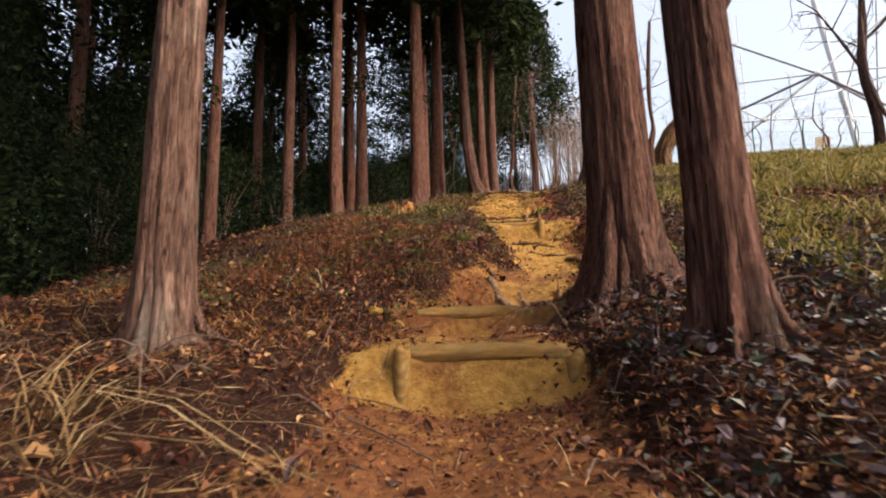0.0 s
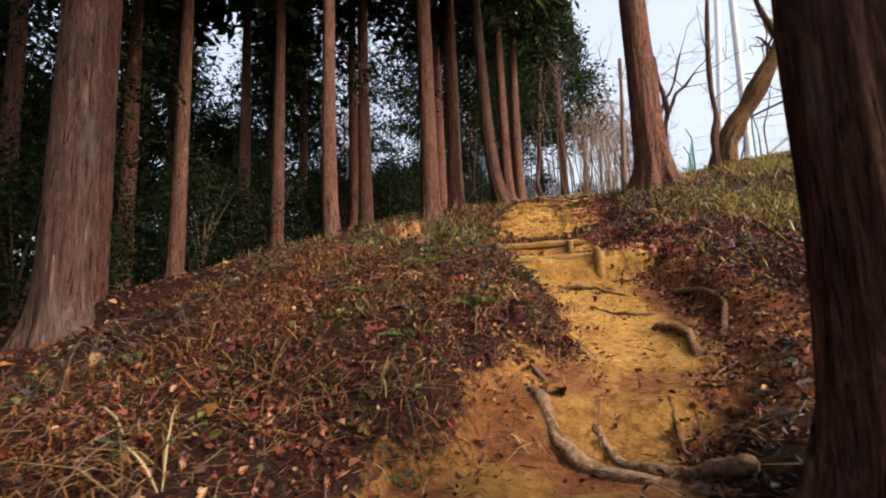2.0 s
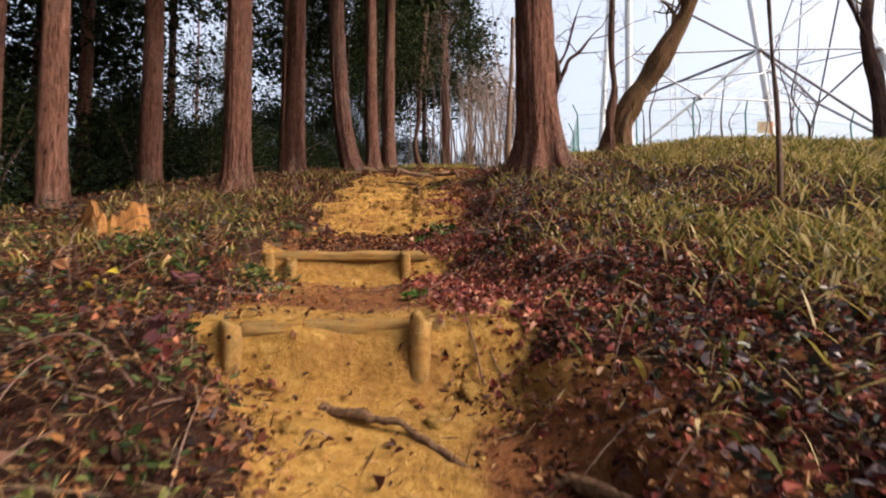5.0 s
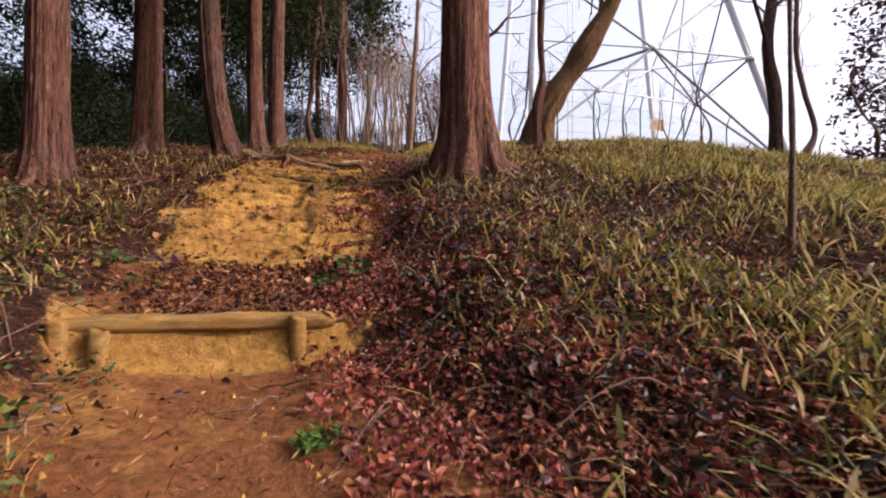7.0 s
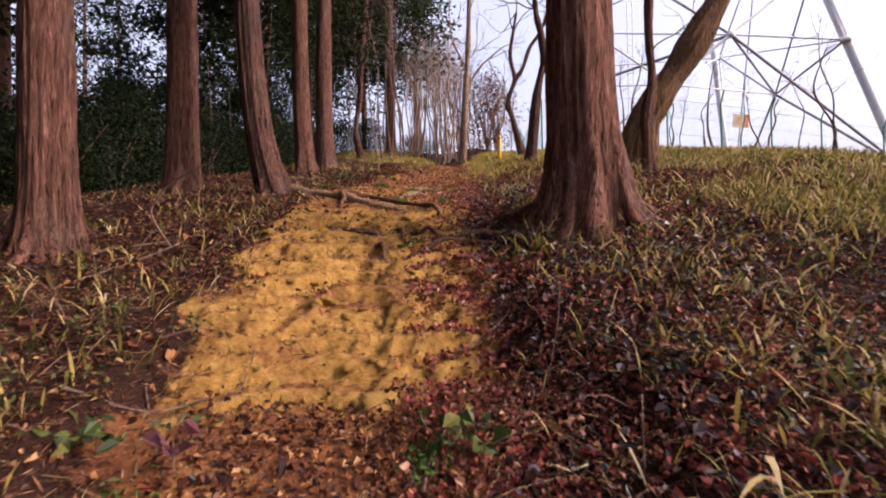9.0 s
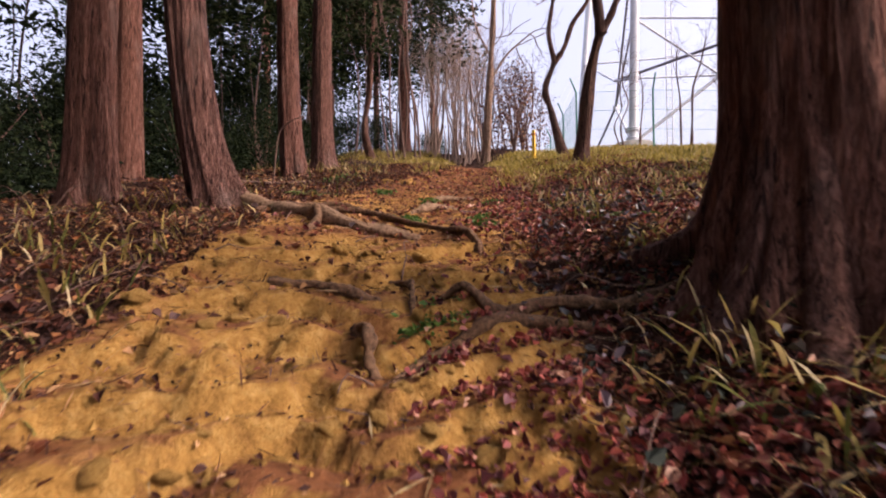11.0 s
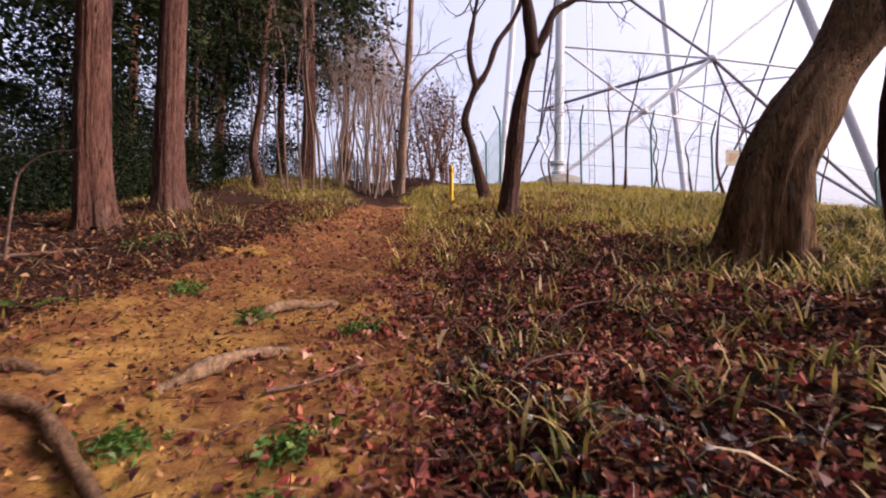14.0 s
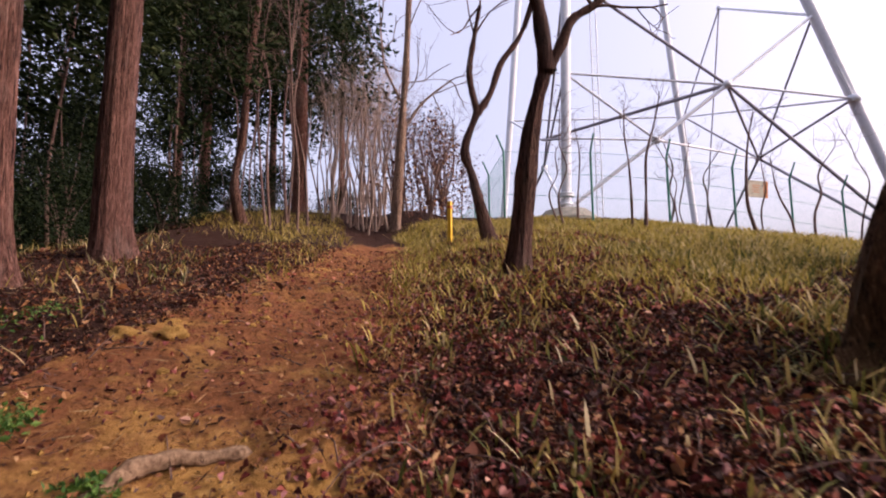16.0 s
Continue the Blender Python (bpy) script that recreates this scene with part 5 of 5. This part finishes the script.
    stuff("pale_bamboo_leaves", *blades(rng, p, 0.22, 0.024, 0.8, 0.7, 0.1), GRASS, "pale broad bamboo leaves standing out of the litter", "grass")
    out = []
    for x, y, z in scatter(rng, 420, -4, 6, 1.5, 19, lambda x, y, u, c: (1 - c) * smooth((np.abs(u) - 0.6) / 0.3)):
        a, l, h = rng.uniform(0, 6.28), rng.uniform(0.3, 0.9), rng.uniform(0.05, 0.28)
        d = np.array([math.cos(a), math.sin(a), 0])
        k = np.array([(0, 0, -0.02), d * l * 0.3 + (0, 0, h), d * l * 0.7 + (0, 0, h * 0.8), d * l + rng.normal(size=3) * 0.04])
        k[:, :2] += (x, y)
        k[:, 2] += land(k[:, 0], k[:, 1])[0]
        out.append(tube(curve_through(k, 9), np.linspace(0.005, 0.0025, 9), 4))
    stuff("bramble_stems", *joined(out), TWIG, "thin reddish-brown stems arching over the litter", "stems")
    # thin stems and twigs lying about
    out = []
    for x, y, z in scatter(rng, 900, -4, 6, 1, 24, lambda x, y, u, c: 1 - 0.6 * c):
        a, l = rng.uniform(0, 6.28), rng.uniform(0.12, 0.5)
        d = np.array([math.cos(a), math.sin(a), 0])
        k = np.array([(0, 0, 0.01), d * l * 0.5 + (0, 0, 0.02 + rng.uniform(0, 0.04)), d * l + rng.normal(size=3) * 0.03])
        k[:, :2] += (x, y)
        k[:, 2] += land(k[:, 0], k[:, 1])[0]
        out.append(tube(curve_through(k, 5), np.linspace(0.006, 0.003, 5), 4))
    stuff("fallen_twigs", *joined(out), TWIG, "thin broken twigs scattered on the litter", "twigs")
    # crumbs of clay and gravel on the tread
    p = scatter(rng, 5200, -2, 3.4, 1, 22, lambda x, y, u, c: c * (0.35 + 0.65 * smooth((y - 11) / 2)))
    pieces = []
    ico = np.array([(0, 0, 1), (0.9, 0, 0.1), (0.1, 0.95, 0), (-0.9, 0.1, 0), (0, -0.9, 0.05), (0, 0, -0.8)], float)
    tri = np.array([(0, 1, 2), (0, 2, 3), (0, 3, 4), (0, 4, 1), (5, 2, 1), (5, 3, 2), (5, 4, 3), (5, 1, 4)])
    r = 0.006 + 0.018 * rng.uniform(0, 1, len(p)) ** 3
    v = (ico[None] * (1 + 0.25 * rng.normal(size=(len(p), 6, 1)))) * r[:, None, None] + p[:, None, :]
    f = (np.arange(len(p))[:, None, None] * 6 + tri[None]).reshape(-1, 3)
    stuff("clay_crumbs", v.reshape(-1, 3), f, CLOD, "crumbs of ochre clay and gravel on the path", "gravel")


CLOD = material("clay_lump", plain_look((0.2, 0.1, 0.028), (0.54, 0.34, 0.1), 16, 1.0, (1, 1, 1), 0.02), 0.95, 0.1)
ground_cover()


def lump_mesh(rng, seed):
    bm = bmesh.new()
    bmesh.ops.create_icosphere(bm, subdivisions=3, radius=1)
    for v in bm.verts:
        n = noise.noise(v.co * 1.3 + Vector((seed, 0, 0))) * 0.5 + noise.noise(v.co * 3.1 + Vector((0, seed, 0))) * 0.2
        v.co *= 1 + n
        v.co.z *= 0.65
    for f in bm.faces:
        f.smooth = True
    me = bpy.data.meshes.new("clay_lump")
    bm.to_mesh(me)
    bm.free()
    me.materials.append(CLOD)
    return me


def clod_mesh(rng):
    bm = bmesh.new()
    for p in rng.normal(size=(16, 3)):
        p /= np.linalg.norm(p) * rng.uniform(0.95, 1.3)
        bm.verts.new((p[0] * 1.1, p[1], p[2] * 0.6))
    bmesh.ops.convex_hull(bm, input=bm.verts)
    bmesh.ops.bevel(bm, geom=bm.edges[:], offset=0.07, segments=1, affect="EDGES")
    me = bpy.data.meshes.new("clay_clod")
    bm.to_mesh(me)
    bm.free()
    me.materials.append(CLOD)
    return me


def lumps():
    rng = np.random.default_rng(81)
    kinds = [lump_mesh(rng, 3.7 * i) for i in range(5)]
    spots = [(*p[:2], rng.uniform(0.02, 0.06)) for p in scatter(rng, 150, -1.2, 1.4, 12.6, 16.6, lambda x, y, u, c: c * 0.8)]
    spots += [(*p[:2], rng.uniform(0.03, 0.07)) for p in scatter(rng, 70, -0.5, 3.4, 16.5, 25, lambda x, y, u, c: c * 0.7)]
    spots += [(-1.15, 4.62, 0.075), (-1.36, 4.5, 0.07), (0.1, 12.85, 0.13), (-1.0, 4.98, 0.05), (0.46, 21.03, 0.12), (0.75, 21.1, 0.14), (-0.2, 8.5, 0.05), (0.5, 8.6, 0.06), (0.95, 9.16, 0.1), (0.72, 8.8, 0.08)]
    clods = [clod_mesh(rng) for _ in range(6)]
    spots += [(*p[:2], -rng.uniform(0.03, 0.085)) for p in scatter(rng, 230, -1.0, 1.4, 12.8, 16.6, lambda x, y, u, c: c * 0.75)]
    for x, y, r in spots:
        ob = new("clay_lump", (kinds if r > 0 else clods)[rng.integers(5)])
        r, sink = abs(r), 0.15 if r > 0 else 0.22
        ob.location = (x, y, ground_at(x, y) - r * sink)
        ob.scale = (r * rng.uniform(0.8, 1.3), r * rng.uniform(0.8, 1.3), r)
        ob.rotation_euler = (rng.normal() * 0.3, rng.normal() * 0.3, rng.uniform(0, 6.28))
        tagged(ob, "rough lump of ochre clay on the path", "clay lump", "clay lumps")


lumps()


def tufts():
    rng = np.random.default_rng(83)
    for x, y, l, n in ((-2.15, 2.1, 0.75, 34), (-1.9, 1.8, 0.6, 18), (-1.75, 5.35, 0.5, 20), (-1.94, 4.5, 0.5, 20), (-2.6, 2.2, 0.6, 16), (-2.3, 4.9, 0.4, 16), (3.2, 5.0, 0.7, 20), (4.0, 5.6, 0.7, 20), (-2.6, 6.6, 0.4, 14), (-1.5, 7.3, 0.35, 16), (-0.55, 7.0, 0.3, 16), (-0.4, 5.7, 0.3, 14), (-1.2, 5.5, 0.3, 14)):
        ob = thing("dry_grass_tuft", (x, y, ground_at(x, y)), "arching tuft of dry straw-coloured grass in the litter", "grass tuft", "dry tufts")
        roots = np.stack([rng.normal(size=n) * 0.06, rng.normal(size=n) * 0.06, np.zeros(n)], 1)
        part("leaf_fan", mesh_from("leaf_fan", *blades(rng, roots, l, 0.012, 0.95, 0.75, 0.7), STRAW, False), ob)


tufts()


def ferns(places, mat, label):
    rng = np.random.default_rng(85)
    for x, y, l in places:
        ob = thing("fern", (x, y, ground_at(x, y)), label, "fern", "ferns")
        for k in range(5):
            a = k * 1.257 + rng.uniform(-0.3, 0.3)
            pieces = []
            o = np.array([math.cos(a), math.sin(a), 0])
            side = np.array([-math.sin(a), math.cos(a), 0])
            for t in np.linspace(0.12, 1, 14):
                c = o * l * t * 0.85 + np.array([0, 0, l * (0.55 * t - 0.42 * t * t)])
                w = l * 0.24 * (1 - t) ** 0.7 + 0.01
                for s in (1, -1):
                    q = np.array([c - o * 0.012, c + side * s * w * 0.5 + o * 0.012, c + side * s * w + o * 0.03 - (0, 0, 0.02), c + side * s * w * 0.4 - o * 0.012])
                    pieces.append((q, np.array([[0, 1, 2, 3]])))
            part("frond", mesh_from("frond", *joined(pieces), mat, False), ob)


FERN = material("fern_green", island_look([(0.0, (0.04, 0.11, 0.02)), (1.0, (0.14, 0.24, 0.04))], 0.25), 0.5, 0.3)
ferns(((-0.86, 6.7, 0.26), (-1.25, 6.15, 0.24), (-7.0, 7.1, 0.6), (-1.5, 8.0, 0.35), (2.3, 16.3, 0.3), (-1.9, 7.1, 0.3), (-0.6, 19.2, 0.4), (2.9, 6.4, 0.35)), FERN, "small green fern among fallen leaves")
ferns(((-1.5, 7.75, 0.26), (-1.83, 8.0, 0.24), (-2.9, 12.6, 0.36), (-2.4, 10.9, 0.3), (-3.05, 10.95, 0.32)), DRYFERN, "withered orange fern drooping over the litter")


def leaf_rosette(x, y, n, r, size, mat, label):
    """A few broad leaves round one short stem."""
    rng = np.random.default_rng(int(abs(x) * 100 + y * 10))
    ob = thing("low_plant", (x, y, ground_at(x, y)), label, "plant", "low plants")
    p = np.column_stack([rng.normal(size=(n, 2)) * r, rng.uniform(0.06, 0.18, n)])
    part("leaves", mesh_from("leaves", *leaf_cards(p, size, 0.5, rng, 0.7, 0.3, True), mat, False), ob)
    part("stem", mesh_from("stem", *tube(curve_through([(0, 0, -0.03), (0.01, 0, 0.06), (0, 0.01, 0.15)], 5), np.linspace(0.006, 0.003, 5), 5), TWIG), ob)


LEMON = material("yellow_leaves", island_look([(0.0, (0.45, 0.36, 0.03)), (1.0, (0.66, 0.56, 0.06))], 0.3), 0.6, 0.2)
leaf_rosette(-1.42, 8.89, 7, 0.035, 0.06, LEMON, "small plant with bright yellow leaves on the bank")
for plum_x, plum_y in ((-0.46, 6.61), (-0.55, 6.5), (-0.75, 8.4), (-1.1, 9.4), (-0.9, 12.3)):
    leaf_rosette(plum_x, plum_y, 8, 0.06, 0.10, PLUM, "low plant with dark purple leaves at the path edge")
for rosette_x, rosette_y in ((-0.63, 8.12), (-0.95, 6.9), (-1.4, 5.9)):
    leaf_rosette(rosette_x, rosette_y, 5, 0.04, 0.07, RUSSET, "low plant with red leaves on the bank")
for rosette_x, rosette_y in ((-1.3, 9.6), (-1.0, 10.2), (-1.7, 9.9), (-1.9, 11.0), (0.55, 12.2), (0.5, 12.35), (-1.3, 12.4)):
    leaf_rosette(rosette_x, rosette_y, 22, 0.1, 0.075, SEEDLING, "low plant with dark green leaves")


def arching_twigs():
    for label, lines in (("thin bare twig arching up beside the curved cedar", TWIG_ONE), ("dead forked branch leaning out of the grass", TWIG_TWO), ("thin bare twig arching over the wood edge", TWIG_THREE)):
        base = np.array(lines[0][0])
        base[2] = ground_at(base[0], base[1]) - 0.03
        ob = thing("bare_twig", base, label, "twig", "bare twigs")
        for i, k in enumerate(lines):
            k = np.array(k) - base
            if i == 0:
                k[0] = 0
            part("stem", mesh_from("stem", *tube(curve_through(k, 16), np.linspace(0.016, 0.005, 16), 7, 0.2, 3), TWIG), ob)


TWIG_ONE = [[(-1.92, 15.14, 5.26), (-2.12, 15.16, 5.77), (-2.09, 15.15, 5.93), (-1.88, 15.11, 6.15), (-1.5, 15.05, 6.34)]]
TWIG_TWO = [[(-3.53, 15.38, 5.63), (-3.15, 15.33, 5.5), (-2.84, 15.28, 5.43), (-2.58, 15.24, 5.42)], [(-2.74, 15.26, 5.43), (-2.9, 15.28, 5.69), (-2.96, 15.29, 5.88), (-2.58, 15.23, 5.91)]]
TWIG_THREE = [[(-1.39, 20.54, 7.27), (-1.29, 20.48, 7.73), (-1.18, 20.44, 7.91), (-0.98, 20.38, 8.02), (-0.68, 20.29, 8.04)]]
arching_twigs()


def path_greens():
    """Small cushions of moss and seedlings on the bare tread."""
    rng = np.random.default_rng(87)
    for x, y, r in ((0.35, 19.6, 0.14), (1.7, 18.5, 0.13), (0.95, 19.0, 0.1), (0.6, 15.05, 0.16), (1.25, 17.1, 0.12), (0.6, 17.3, 0.1), (0.35, 10.1, 0.08), (0.4, 12.2, 0.12), (-0.4, 21.5, 0.3), (1.2, 16.7, 0.08)):
        n = 190
        q = rng.normal(size=(n, 2)) * r * 0.6
        p = np.stack([q[:, 0], q[:, 1], land(x + q[:, 0], y + q[:, 1])[0] - ground_at(x, y) + rng.uniform(0.01, 0.06, n)], 1)
        ob = thing("moss_patch", (x, y, ground_at(x, y)), "low cushion of green moss on the clay tread", "moss", "moss patches")
        part("leaves", mesh_from("leaves", *leaf_cards(p, 0.04, 0.4, rng, 0.5), FERN, False), ob)


path_greens()


def sticks():
    rng = np.random.default_rng(89)
    for x0, y0, x1, y1, r in ((1.13, 17.59, 1.6, 17.83, 0.012), (-2.6, 15.0, -1.6, 15.4, 0.014), (-2.4, 14.3, -1.7, 15.5, 0.013), (0.7, 13.2, 1.25, 13.5, 0.012), (2.8, 15.7, 3.6, 16.1, 0.012), (3.35, 17.7, 2.85, 16.75, 0.016), (3.9, 17.6, 3.2, 17.0, 0.01), (1.0, 6.4, 0.55, 5.75, 0.007), (0.75, 6.15, 0.95, 5.5, 0.006), (1.4, 12.4, 2.3, 12.2, 0.01), (-1.6, 12.7, -0.9, 12.9, 0.012), (0.3, 11.8, 0.5, 12.4, 0.012),
                                 (-0.75, 11.4, -0.55, 12.1, 0.01), (2.0, 18.6, 2.9, 18.2, 0.015), (-1.9, 20.6, -0.9, 21.3, 0.03), (-0.7, 9.9, -1.3, 9.5, 0.012), (1.3, 3.2, 1.5, 2.2, 0.008), (-1.0, 2.8, -0.4, 2.3, 0.008), (-1.6, 5.2, -0.9, 5.7, 0.008)):
        k = np.array([(x0, y0), ((x0 + x1) / 2 + rng.normal() * 0.06, (y0 + y1) / 2 + rng.normal() * 0.06), (x1, y1)])
        k = np.column_stack([k, land(k[:, 0], k[:, 1])[0] + 0.03])
        base = k[0].copy()
        v, f = tube(curve_through(k - base, 9), np.linspace(r, r * 0.5, 9), 8, 0.2, 3)
        ob = new("fallen_branch", mesh_from("fallen_branch", v, f, TWIG))
        ob.location = base
        tagged(ob, "thin fallen branch lying on the ground", "branch", "fallen branches")


sticks()
